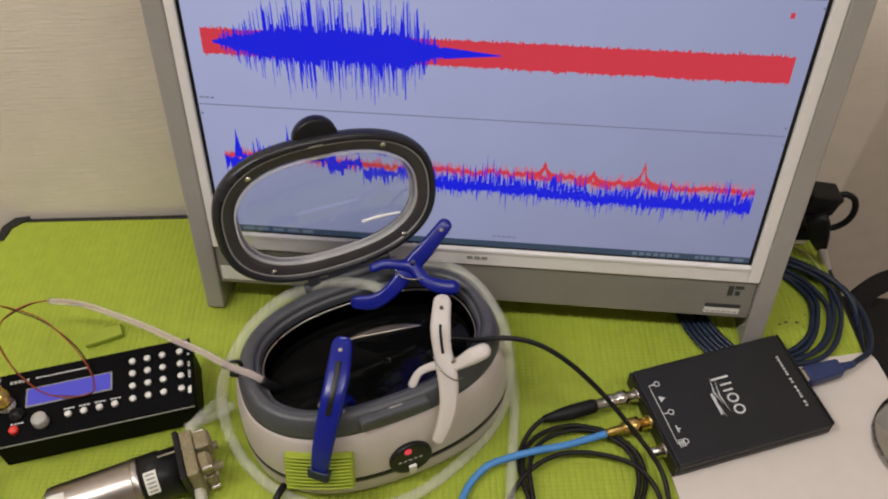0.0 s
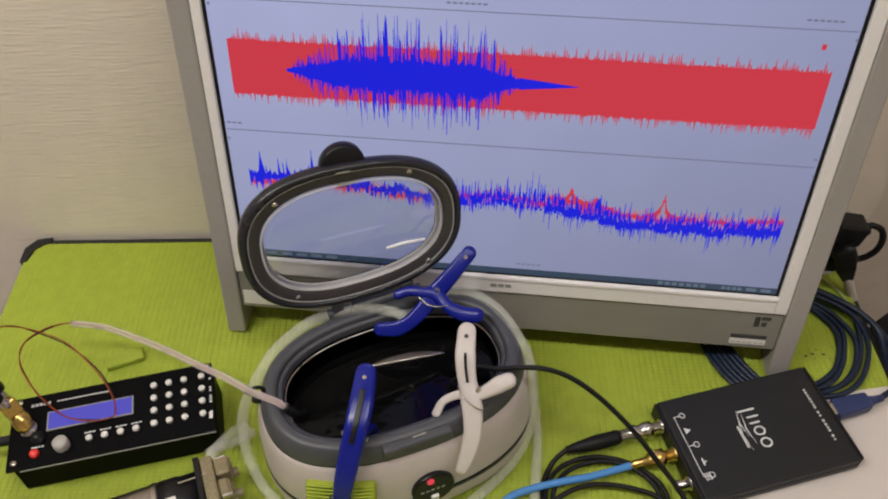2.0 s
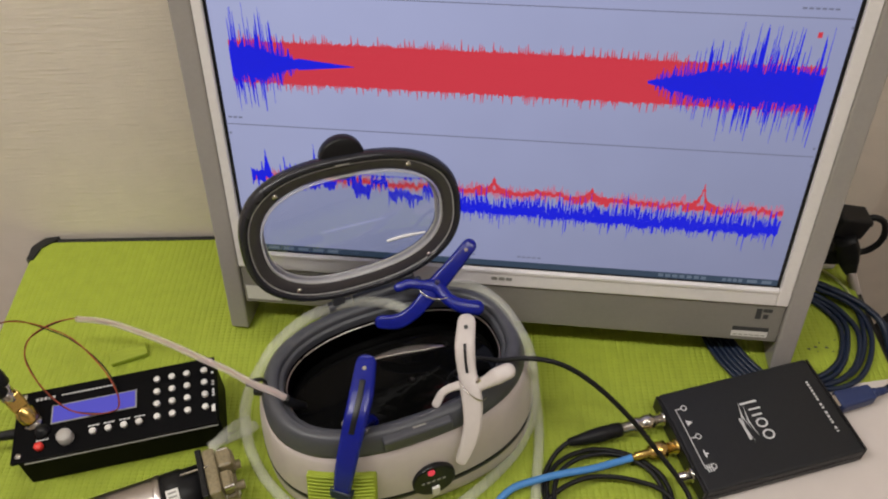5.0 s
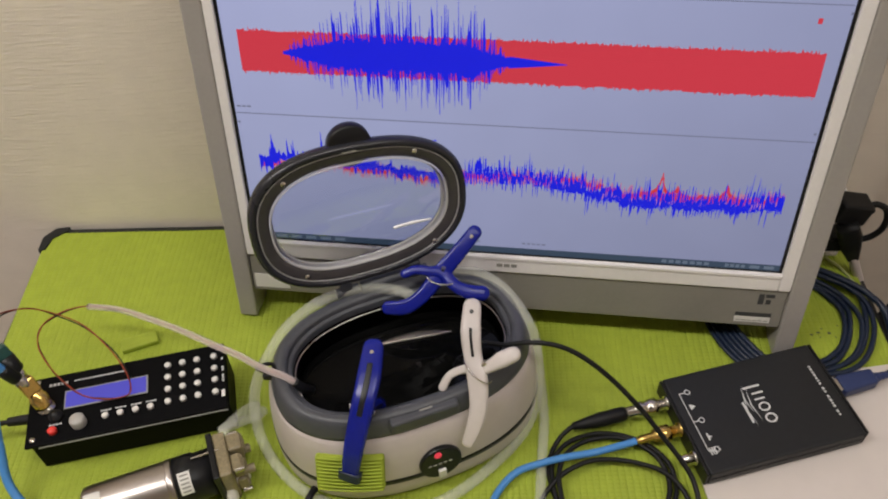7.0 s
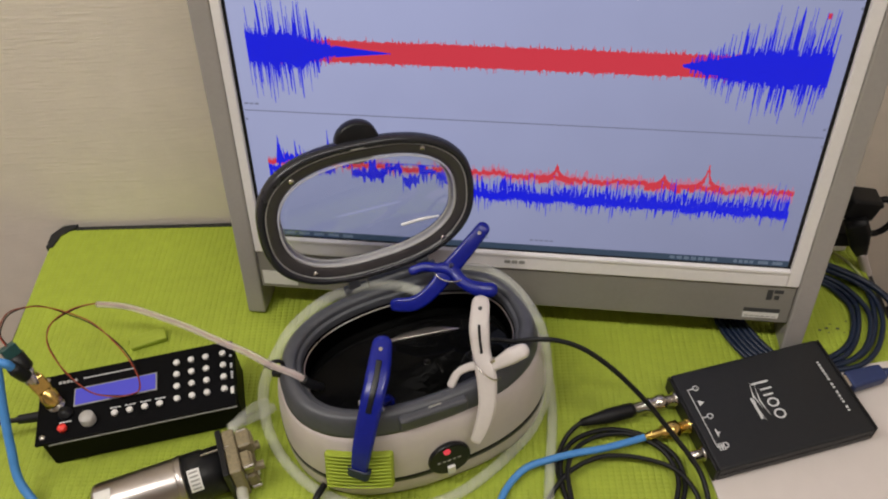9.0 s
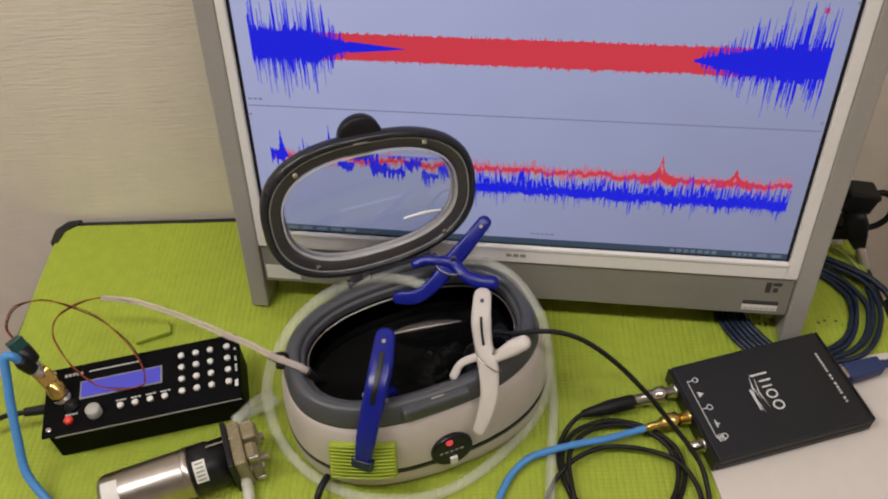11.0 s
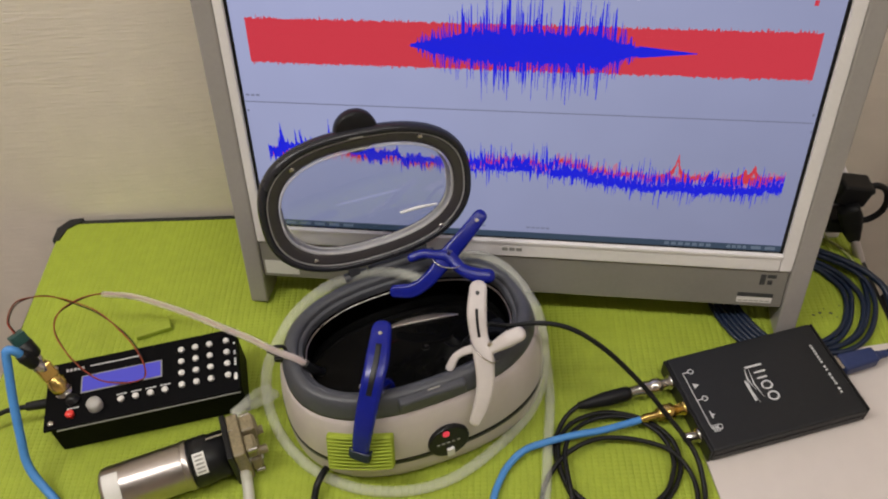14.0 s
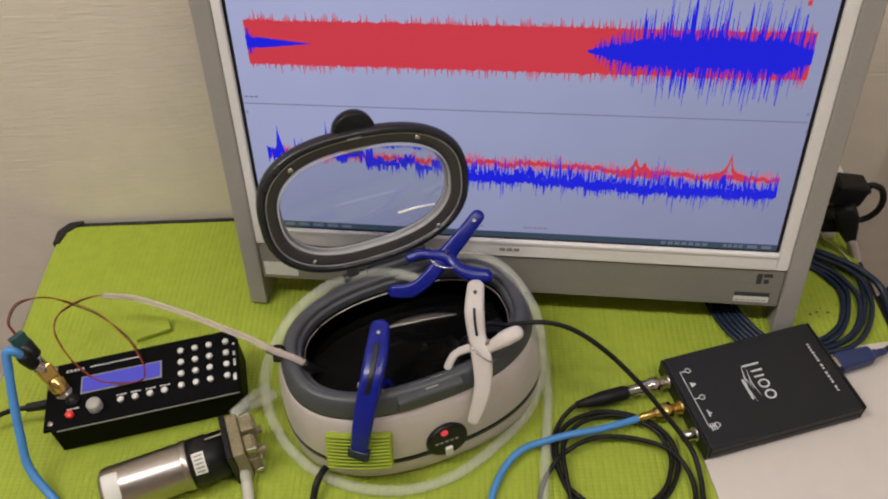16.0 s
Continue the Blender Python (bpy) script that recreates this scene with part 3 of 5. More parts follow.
cleaner = thing("ultrasonic_cleaner", pose(0.1725, -0.0836, 0, 0, 0, 27.2), "white and slate oval ultrasonic cleaner, lid open, filled with water", "ultrasonic cleaner")
part("body", cleaner_loft(0, [(-0.030, 0.0030), (0.0060, 0.0030), (0.0112, 0.0040), (0.0134, 0.0075), (0.0143, 0.014), (0.0144, 0.022), (0.0136, 0.032), (0.0122, 0.042), (0.0098, 0.053), (0.0066, 0.063), (0.0030, 0.071), (-0.0004, 0.0755), (-0.006, 0.0755)]),
     M_WHITE, cleaner, "white bulging plastic body")
part("stripe", cleaner_loft(0, [(0.0120, 0.0262), (0.0146, 0.0266), (0.0143, 0.0295), (0.0139, 0.0318), (0.0115, 0.0322)]), M_BLACK, cleaner, "thin black stripe round the body")
# added black ring: the shade in the gap under the body
part("gap_shade_ring", cleaner_loft(0, [(-0.020, 0.0012), (0.0075, 0.0012), (0.0085, 0.0022), (0.0075, 0.0031), (-0.020, 0.0031)]), M_BLACK, cleaner, "black ring that stands in for the shadow gap under the body")
part("rim", cleaner_loft(0, [(-0.0010, 0.0750), (0.0004, 0.0762), (-0.0004, 0.0790), (-0.0018, 0.0838), (-0.0036, 0.0884), (-0.0052, 0.0908), (-0.0068, 0.0920), (-0.0092, 0.0925), (-0.0118, 0.0924), (-0.0138, 0.0914), (-0.0148, 0.0895), (-0.0152, 0.0860), (-0.0158, 0.0850)]),
     M_RIM, cleaner, "slate grey plastic rim")
part("inner_step", cleaner_loft(0.0150, [(0.0002, 0.0872), (-0.0022, 0.0868), (-0.0030, 0.0858), (-0.0034, 0.0800)]), M_RIM, cleaner, "slate step inside the rim")
part("tank", cleaner_loft(0.0152, [(0.0, 0.0868), (-0.0015, 0.078), (-0.0040, 0.060), (-0.007, 0.030), (-0.015, 0.020), (-0.034, 0.018), (-0.0510, 0.018)]), M_TANK, cleaner, "steel tank with its dark reflections put into the colour")
part("tank_lip", cleaner_loft(0.0184, [(0.0, 0.0772), (-0.0004, 0.0782), (-0.0014, 0.0780), (-0.0018, 0.0772)], close=True), M_STEEL, cleaner, "thin polished steel lip")
for fx, fy in ((0.06, 0.03), (-0.06, 0.03), (0.06, -0.03), (-0.06, -0.03)):
    part("foot", cyl(0.007, (fx, fy, 0.0), (fx, fy, 0.0034), 14), M_RUBBER, cleaner, "black rubber foot")
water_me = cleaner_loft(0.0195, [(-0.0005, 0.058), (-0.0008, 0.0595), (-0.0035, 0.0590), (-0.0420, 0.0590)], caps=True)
part("water", water_me, M_WATER, cleaner, "still water in the tank, coloured black for its dark reflections")
INV = cleaner.matrix_basis.inverted()
# added strip that imitates the bright reflected streak on the water
part("water_streak", swept([INV @ Vector(p) for p in ((0.1500, -0.0645, 0.0592), (0.1640, -0.0585, 0.0602), (0.1800, -0.0528, 0.0604), (0.1950, -0.0485, 0.0602), (0.2080, -0.0452, 0.0592))], section=rounded(0.0062, 0.0022, 0.0009), sizes=[0.35, 1.0, 1.2, 0.9, 0.2]),
     M_STEEL, cleaner, "curved steel strip standing in for the bright streak on the water")
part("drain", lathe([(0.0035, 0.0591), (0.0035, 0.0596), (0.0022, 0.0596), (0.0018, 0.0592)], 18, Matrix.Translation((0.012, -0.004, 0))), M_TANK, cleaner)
panel = part("control_panel", cyl(0.0172, (0.002, -0.0700, 0.0375), (0.002, -0.0834, 0.0392), 36, bevel=0.0014), M_BLACK, cleaner, "round black control panel")

part("indicator", cyl(0.0028, (0.000, -0.0800, 0.0510), (0.000, -0.0832, 0.0513), 14), M_LED, panel, "glowing red indicator")
part("power_key", box(-0.0010, 0.0052, -0.0866, -0.0800, 0.0215, 0.0325, 0.0008), M_LABEL, panel, "white key")
for i in range(5):
    part("printed_bar", box(-0.0085 + i * 0.0042, -0.0060 + i * 0.0042, -0.0838, -0.0800, 0.0385, 0.0402), M_INKGREY, panel)
latch = part("latch_recess", box(-0.030, 0.024, -0.0690, -0.0560, 0.0770, 0.0905, 0.0025, 3), M_RIM, cleaner, "slate latch block")
part("latch_mark", box(-0.006, 0.004, -0.0640, -0.0610, 0.0903, 0.0909), M_INKGREY, latch)
LID = pose(0, 0.0653, 0.088, 77) @ Matrix.Translation((-0.0005, 0.0757, 0)) @ pose(0, 0, 0, 0, 0, -2.4)
LA, LB = 0.0880, 0.0626


def lid_loft(a, b, profile):
    return oval_loft(a, b, profile, n=96, power=2.5, close=True, egg=-0.05)


lid_rim = part("lid", lid_loft(LA, LB, [(-0.0058, -0.0050), (-0.0018, -0.0044), (-0.0003, -0.0020), (0.0, 0.0012), (-0.0008, 0.0050), (-0.0026, 0.0068), (-0.0046, 0.0068), (-0.0062, 0.0056), (-0.0066, 0.0040), (-0.0068, -0.0040)]),
               M_LIDRIM, cleaner, "open oval lid with a dark rim", at=LID)
part("flange", lid_loft(LA, LB, [(-0.0064, -0.0038), (-0.0066, 0.0034), (-0.0078, 0.0046), (-0.0092, 0.0044), (-0.0128, 0.0040), (-0.0152, 0.0032), (-0.0160, 0.0020), (-0.0162, -0.0034)]), M_LIDGREY, lid_rim, "slate grey inner flange")
part("seal_bead", lid_loft(LA - 0.0066, LB - 0.0066, [(0.0004, 0.0036), (0.0002, 0.0050), (-0.0006, 0.0052), (-0.0009, 0.0044)]), M_LIP, lid_rim, "thin clear sealing bead")
part("window_lip", lid_loft(0.0722, 0.0463, [(0.0003, 0.0), (0.0, 0.0040), (-0.0010, 0.0048), (-0.0017, 0.0042), (-0.0024, 0.0008)]), M_LIP, lid_rim, "clear moulded lip")
# added white strip in place of the lamp's reflection in the pane
part("window_glint", swept([(0.0251, -0.0212, 0.0022), (0.0400, -0.0203, 0.0026), (0.0560, -0.0215, 0.0022)], 0.0012, 8, 12, ends=True, sizes=[1.0, 1.15, 0.7]), M_GLINT, lid_rim, "small white strip standing in for a reflection in the window")
part("window_pane", oval_loft(0.0708, 0.0449, [(-0.0440, 0.0016), (-0.006, 0.0016), (0.0, 0.0010), (0.0, -0.0006), (-0.006, -0.0002), (-0.0440, -0.0002)], n=96, power=2.5, egg=-0.05), M_WINDOW, lid_rim, "clear lid window")
for sx, sy in ((-0.0555, 0.0421), (0.0476, 0.0446), (-0.0512, -0.0454), (0.0574, -0.0420)):
    part("screw", lathe([(0.0, 0.0038), (0.0024, 0.0038), (0.0024, 0.0048), (0.0017, 0.0056), (0.0, 0.0057)], 14, Matrix.Translation((sx, sy, 0))), M_NICKEL, lid_rim, "small steel screw")
part("finger_tab", lathe([(0.0, -0.0080), (0.0160, -0.0080), (0.0172, -0.0065), (0.0172, 0.0002), (0.0158, 0.0018), (0.0, 0.0020)], 36, Matrix.Translation((-0.0010, 0.0586, 0))), M_BLACK, lid_rim, "round black finger tab")
part("tab_mark", box(-0.0085, 0.0025, 0.0566, 0.0580, 0.0062, 0.0070, 0.0003), M_INKGREY, lid_rim)
for x0, x1, r in ((-0.034, -0.014, 0.0042), (-0.013, 0.024, 0.0050), (0.025, 0.046, 0.0042)):
    part("hinge_barrel", cyl(r, (x0, 0.0655, 0.0925), (x1, 0.0655, 0.0925), 18, bevel=0.0008), M_RIM, cleaner, "slate hinge barrel")
for x0, x1 in ((-0.030, -0.020), (0.028, 0.040)):
    part("hinge_arm", box(x0, x1, 0.0625, 0.0685, 0.0880, 0.1060, 0.0015), M_RIM, cleaner)


# ---- spring clamps ----
def clamp(label, arm_a, arm_b, pivot, axis, mat, width, tilt=(0, 0, 1), foot=True, slotted=True, sprung=True, slot_end=0.42, slot_wide=0.13, slot_rise=(1.1,) * 12,
          sizes_a=(0.95, 1.12, 1.05, 0.95, 0.80), sizes_b=(1.05, 0.95, 1.0, 0.9, 0.8)):
    cl = thing("spring_clamp", pose(*pivot), label, "clamp", "spring clamps")
    o = Vector(pivot)
    sec = rounded(width, 0.0075, 0.003)
    rows_a, rows_b = [Vector(p) - o for p in arm_a], [Vector(p) - o for p in arm_b]
    a = part("arm", swept(rows_a, ends=True, section=sec, sizes=sizes_a, up=tilt), mat, cl)
    part("arm", swept(rows_b, ends=True, section=rounded(width * 0.80, 0.0085, 0.0035), sizes=sizes_b, up=tilt), mat, cl)
    ax = Vector(axis).normalized()
    part("pivot_pin", cyl(0.0022, -ax * (width * 0.62), ax * (width * 0.62), 14), M_NICKEL, cl, "steel pivot pin")
    # spring: an open loop of wire round the pivot
    side = ax.orthogonal().normalized()
    third = ax.cross(side)
    pts = [side * (0.0135 * math.cos(t)) + third * (0.0135 * math.sin(t)) + ax * (0.004 * (t / 5 - 0.5)) for t in [k * 5.4 / 9 for k in range(10)]]
    if sprung:
        part("spring", swept(pts, 0.0006, 4, 6), M_NICKEL, cl, "thin steel spring wire")
    d = (rows_a[1] - rows_a[0]).normalized()
    up = Vector(tilt)
    up = (up - d * up.dot(d)).normalized()
    if slotted:
        run = curve_points(rows_a, 10)
        first, last = int(len(run) * 0.16), int(len(run) * slot_end)
        part("slot", swept([p + up * 0.0032 * k for p, k in zip(run[first:last:4], slot_rise)], section=rounded(width * slot_wide, 0.0022, 0.0005), up=up), M_BLACK, a, "narrow slot")
    hole = rows_a[0] + d * 0.005 + up * 0.0038
    part("rivet", cyl(0.0016, hole - up * 0.001, hole + up * 0.0006, 12), M_NICKEL if mat != M_WHITECLAMP else M_INKDARK, a)
    if foot:
        e, f = rows_a[-1], (rows_a[-1] - rows_a[-2]).normalized()
        part("jaw_pad", swept([e - f * 0.004, e, e + f * 0.0035], section=rounded(width * (1.1 if mat != M_WHITECLAMP else 0.85), 0.0095, 0.003), up=tilt), M_NAVY if mat != M_WHITECLAMP else mat, cl, "soft jaw pad")
    return cl


clamp("blue plastic spring clamp over the cleaner's rim, pressing a foam pad",
      [(0.1585, -0.1105, 0.121), (0.1585, -0.1330, 0.1150), (0.1560, -0.1545, 0.1045), (0.1505, -0.1735, 0.0780), (0.1465, -0.1800, 0.0530)],
      [(0.1545, -0.1080, 0.105), (0.1560, -0.1300, 0.1030), (0.1565, -0.1480, 0.1000), (0.1600, -0.1330, 0.0800), (0.1620, -0.1290, 0.0700)],
      (0.1562, -0.1520, 0.1010), (0.97, -0.2, 0), M_BLUECLAMP, 0.0162, tilt=(0, -0.4, 0.9), sprung=False, slot_end=0.60, slot_wide=0.26, slot_rise=(1.25,) * 12)
clamp("milky white plastic spring clamp gripping the cleaner's rim",
      [(0.2287, -0.0719, 0.1300), (0.2292, -0.0896, 0.1220), (0.2320, -0.1033, 0.1110), (0.2372, -0.1190, 0.1005), (0.2390, -0.1325, 0.0870), (0.2366, -0.1425, 0.0740), (0.2326, -0.1495, 0.0625)],
      [(0.2625, -0.1045, 0.1180), (0.2545, -0.1071, 0.1140), (0.2448, -0.1105, 0.1080), (0.2370, -0.1115, 0.1040), (0.2264, -0.1111, 0.1030), (0.2158, -0.1157, 0.1000), (0.2109, -0.1222, 0.0925)],
      (0.2360, -0.1120, 0.1045), (0.6, 0.3, 0.6), M_WHITECLAMP, 0.0158, tilt=(0, -0.4, 0.9), sizes_a=[0.86, 0.98, 0.88, 0.98, 0.86, 0.76, 0.60], sizes_b=[0.92, 1.0, 0.72, 0.75, 0.52, 0.46, 0.52], foot=False)
clamp("blue plastic spring clamp at the lid hinge, pointing upwards",
      [(0.2236, 0.0042, 0.1310), (0.2112, -0.0110, 0.1210), (0.1983, -0.0244, 0.1100), (0.1890, -0.0372, 0.1030), (0.1805, -0.0446, 0.0970), (0.1707, -0.0492, 0.0930), (0.1570, -0.0501, 0.0915)],
      [(0.2339, -0.0362, 0.1020), (0.2227, -0.0374, 0.1040), (0.2107, -0.0341, 0.1070), (0.2004, -0.0258, 0.1110), (0.1886, -0.0259, 0.1130), (0.1776, -0.0258, 0.1130), (0.1690, -0.0290, 0.1110)],
      (0.1990, -0.0262, 0.1090), (0.2, 0.2, 0.9), M_BLUECLAMP, 0.0138, tilt=(0.2, -0.5, 0.8), sizes_a=[0.85, 0.95, 1.1, 0.9, 0.85, 0.9, 0.8], sizes_b=[1.1, 1.1, 0.9, 1.0, 0.75, 0.7, 0.7], foot=False, slotted=False)
pad = thing("foam_pad", pose(0.1460, -0.1775, 0.0515, -26, 0, 5), "lime green ribbed foam pad held against the cleaner", "foam pad")
bm = box(-0.026, 0.026, -0.0045, 0.0030, -0.015, 0.015, 0.002)
for v in bm.verts:
    v.co.y += 3.2 * v.co.x ** 2
part("sheet", bm, M_FOAM, pad)
for i in range(10):
    z = -0.0138 + i * 0.0031
    part("rib", swept([(x, -0.0047 + 3.2 * x * x, z) for x in (-0.025, -0.013, 0.0, 0.013, 0.025)], 0.0007, 4, 6), M_FOAM, pad)

# ---- oscilloscope ----
scope = thing("usb_oscilloscope", pose(0.3861, -0.0507, 0.0042, 0, 0, 21.28), "flat black USB oscilloscope with white print on a white board", "oscilloscope")
part("case", box(0.0025, 0.1395, -0.092, 0.0, -0.0018, 0.0158, 0.0022, 3), M_MATTE, scope)
for x0, x1 in ((0.0, 0.0024), (0.1396, 0.142)):
    part("end_panel", box(x0, x1, -0.0915, -0.0005, -0.0021, 0.0155, 0.0011), M_BLACK, scope)
for yy in (-0.0926, 0.0002):
    part("side_groove", box(0.004, 0.138, yy, yy + 0.0004, 0.0068, 0.0078), M_BLACK, scope)
ZT = 0.0158


def printed(bm, label="", name="printed_mark"):
    return part(name, bm, M_INK, scope, label)


def flat_poly(points, z0=ZT, z1=ZT + 0.00025):
    return slab(points, z0, z1)


def flat_ring(cx, cy, rx, ry, w, a0=0, a1=360, n=22):
    bm = bmesh.new()
    for k in range(n):
        t0, t1 = radians(a0 + (a1 - a0) * k / n), radians(a0 + (a1 - a0) * (k + 1) / n)
        q = [(cx + (rx + e) * math.cos(t), cy + (ry + e) * math.sin(t)) for t, e in ((t0, 0), (t1, 0), (t1, -w), (t0, -w))]
        vs = [bm.verts.new((x, y, ZT + 0.00022)) for x, y in q]
        bm.faces.new(vs)
    bmesh.ops.remove_doubles(bm, verts=bm.verts, dist=1e-6)
    return bm


# the maker's mark as plain shapes
printed(slab(rounded_outline(0.0630, 0.0785, -0.0280, -0.0262, 0.0008), ZT, ZT + 0.00025), "white maker mark of plain shapes")
printed(slab(rounded_outline(0.0680, 0.0785, -0.0345, -0.0329, 0.0007), ZT, ZT + 0.00025))
printed(slab(rounded_outline(0.0680, 0.0770, -0.0402, -0.0386, 0.0007), ZT, ZT + 0.00025))
printed(flat_ring(0.0728, -0.0472, 0.0050, 0.0044, 0.0015))
printed(flat_ring(0.0730, -0.0582, 0.0050, 0.0046, 0.0015))
for k, (y0, y1, x) in enumerate(((-0.028, -0.058, 0.0640), (-0.025, -0.050, 0.0610), (-0.034, -0.062, 0.0585))):
    printed(flat_poly([(x + 0.0016, y0), (x - 0.0016, (y0 + y1) / 2), (x + 0.0010, y1), (x - 0.0004, (y0 + y1) / 2)]))
printed(flat_poly([(0.0560, -0.0390), (0.0560, -0.0590), (0.0578, -0.0590), (0.0578, -0.0390)]))
# a line of small print along the far end
y = -0.0215
random.seed(21)
while y > -0.0700:
    w = random.uniform(0.0016, 0.0030)
    printed(flat_poly([(0.1272, y - w * 0.8), (0.1291, y - w * 0.8), (0.1291, y), (0.1272, y)]), name="printed_bar")
    y -= w + (0.0026 if random.random() < 0.15 else 0.0007)
# connector symbols
printed(flat_poly([(0.0098, -0.0175), (0.0098, -0.0730), (0.0104, -0.0730), (0.0104, -0.0175)]))
for yy in (-0.0178, -0.0452, -0.0727):
    printed(flat_poly([(0.0098, yy - 0.0004), (0.0150, yy - 0.0004), (0.0150, yy + 0.0004), (0.0098, yy + 0.0004)]))
    printed(flat_ring(0.0172, yy, 0.0026, 0.0026, 0.0008))
printed(flat_poly([(0.0135, -0.0345), (0.0135, -0.0290), (0.0185, -0.0317)]))
printed(flat_poly([(0.0150, -0.0640), (0.0150, -0.0575), (0.0162, -0.0575), (0.0162, -0.0600), (0.0190, -0.0610), (0.0162, -0.0622), (0.0162, -0.0640)]))
for i in range(3):
    printed(flat_poly([(0.0112 + i * 0.0020, -0.0765), (0.0112 + i * 0.0020, -0.0700), (0.0122 + i * 0.0020, -0.0700), (0.0122 + i * 0.0020, -0.0765)]), name="printed_bar")
ALONG = Matrix.Rotation(radians(-90), 4, "Y")


def on_side(y, z=0.0082):
    return Matrix.Translation((0, y, z)) @ ALONG


part("socket", lathe([(0.0062, -0.001), (0.0062, 0.002), (0.0048, 0.002), (0.0048, 0.011), (0.0, 0.011)], 22, on_side(-0.0185)), M_NICKEL, scope, "nickel BNC socket")
part("socket", lathe([(0.0062, -0.001), (0.0062, 0.002), (0.0048, 0.002), (0.0048, 0.011), (0.0, 0.011)], 22, on_side(-0.0450)), M_BRASS, scope, "gold BNC socket")
part("socket", lathe([(0.0062, -0.001), (0.0062, 0.0015), (0.0045, 0.0015), (0.0045, 0.0115), (0.0036, 0.0125), (0.0, 0.0125)], 22, on_side(-0.0716)), M_NICKEL, scope, "open nickel BNC socket")

SCOPE = pose(0.3861, -0.0507, 0.0042, 0, 0, 21.28)


def scope_pt(x, y, z):
    return SCOPE @ Vector((x, y, z))


# plug and coiled black probe lead
probe = thing("probe_lead", pose(0, 0, 0), "black coaxial probe lead with nickel plug, coiled on the mat", "cable")
part("plug", lathe([(0.0056, 0.010), (0.0070, 0.0105), (0.0070, 0.0165), (0.0061, 0.0175), (0.0061, 0.0215), (0.0068, 0.0225), (0.0068, 0.0265), (0.0050, 0.0275), (0.0050, 0.0385), (0.0, 0.039)], 22, SCOPE @ on_side(-0.0185)), M_NICKEL, probe, "nickel BNC plug")
part("boot", lathe([(0.0058, 0.038), (0.0062, 0.041), (0.0062, 0.060), (0.0050, 0.070), (0.0030, 0.084), (0.0, 0.0845)], 18, SCOPE @ on_side(-0.0185, 0.0080)), M_RUBBER, probe, "black rubber boot")
loops = [scope_pt(-0.078, -0.0185, 0.0078), scope_pt(-0.086, -0.0187, 0.0068), (0.3030, -0.1090, 0.0050),
         (0.2963, -0.1277, 0.0030), (0.2980, -0.1444, 0.0028), (0.3059, -0.1655, 0.0030), (0.3146, -0.1804, 0.0034), (0.3265, -0.1895, 0.0030), (0.3453, -0.1915, 0.0028), (0.3665, -0.1858, 0.0028),
         (0.3835, -0.1740, 0.0030), (0.3940, -0.1575, 0.0034), (0.3977, -0.1383, 0.0040), (0.3916, -0.1193, 0.0052), (0.3773, -0.1061, 0.0048), (0.3573, -0.0984, 0.0040), (0.3342, -0.0990, 0.0048),
         (0.3120, -0.1100, 0.0062), (0.3000, -0.1272, 0.0068), (0.2996, -0.1460, 0.0066), (0.3048, -0.1640, 0.0064), (0.3150, -0.1760, 0.0062), (0.3300, -0.1850, 0.0060), (0.3480, -0.1880, 0.0060),
         (0.3690, -0.1810, 0.0060), (0.3840, -0.1680, 0.0062), (0.3905, -0.1520, 0.0064), (0.3915, -0.1360, 0.0070), (0.3840, -0.1190, 0.0082), (0.3700, -0.1080, 0.0080), (0.3520, -0.1025, 0.0074),
         (0.3330, -0.1060, 0.0084), (0.3170, -0.1150, 0.0092), (0.3070, -0.1290, 0.0108), (0.3045, -0.1450, 0.0105), (0.3075, -0.1640, 0.0104), (0.3110, -0.1800, 0.0086), (0.3110, -0.2000, 0.0050), (0.3080, -0.2350, 0.0030)]
part("lead", swept([(0.2890, -0.2100, 0.0030), (0.2882, -0.1889, 0.0030), (0.2879, -0.1760, 0.0034), (0.2934, -0.1596, 0.0062), (0.3065, -0.1420, 0.0098), (0.3264, -0.1290, 0.0106), (0.3464, -0.1244, 0.0100), (0.3687, -0.1258, 0.0102),
                    (0.3881, -0.1320, 0.0108), (0.4018, -0.1444, 0.0080), (0.4087, -0.1624, 0.0056), (0.4082, -0.1900, 0.0050)], 0.0021, 8, 8), M_RUBBER, probe, "black coaxial lead")
part("lead", swept(loops, 0.0021, 7, 8), M_RUBBER, probe, "black coaxial lead")

blue = thing("patch_lead", pose(0, 0, 0), "sky blue coaxial patch lead with a gold SMA adapter", "cable", "sky blue leads")
part("adapter", lathe([(0.0052, 0.010), (0.0072, 0.0105), (0.0072, 0.0185), (0.0056, 0.0195), (0.0056, 0.0240), (0.0036, 0.0245), (0.0036, 0.0360), (0.0026, 0.0365), (0.0026, 0.0400), (0.0, 0.0405)], 22, SCOPE @ on_side(-0.0450)), M_BRASS, blue, "gold plated adapter")
part("lead", swept([scope_pt(-0.0390, -0.0450, 0.0080), scope_pt(-0.0450, -0.0452, 0.0076), (0.3336, -0.1208, 0.0135), (0.3100, -0.1280, 0.0140), (0.2887, -0.1345, 0.0110), (0.2715, -0.1417, 0.0080), (0.2595, -0.1550, 0.0055), (0.2528, -0.1700, 0.0045), (0.2490, -0.1870, 0.0040), (0.2460, -0.2300, 0.0040)], 0.0030, 8, 10), M_SKY, blue, "sky blue coaxial cable")

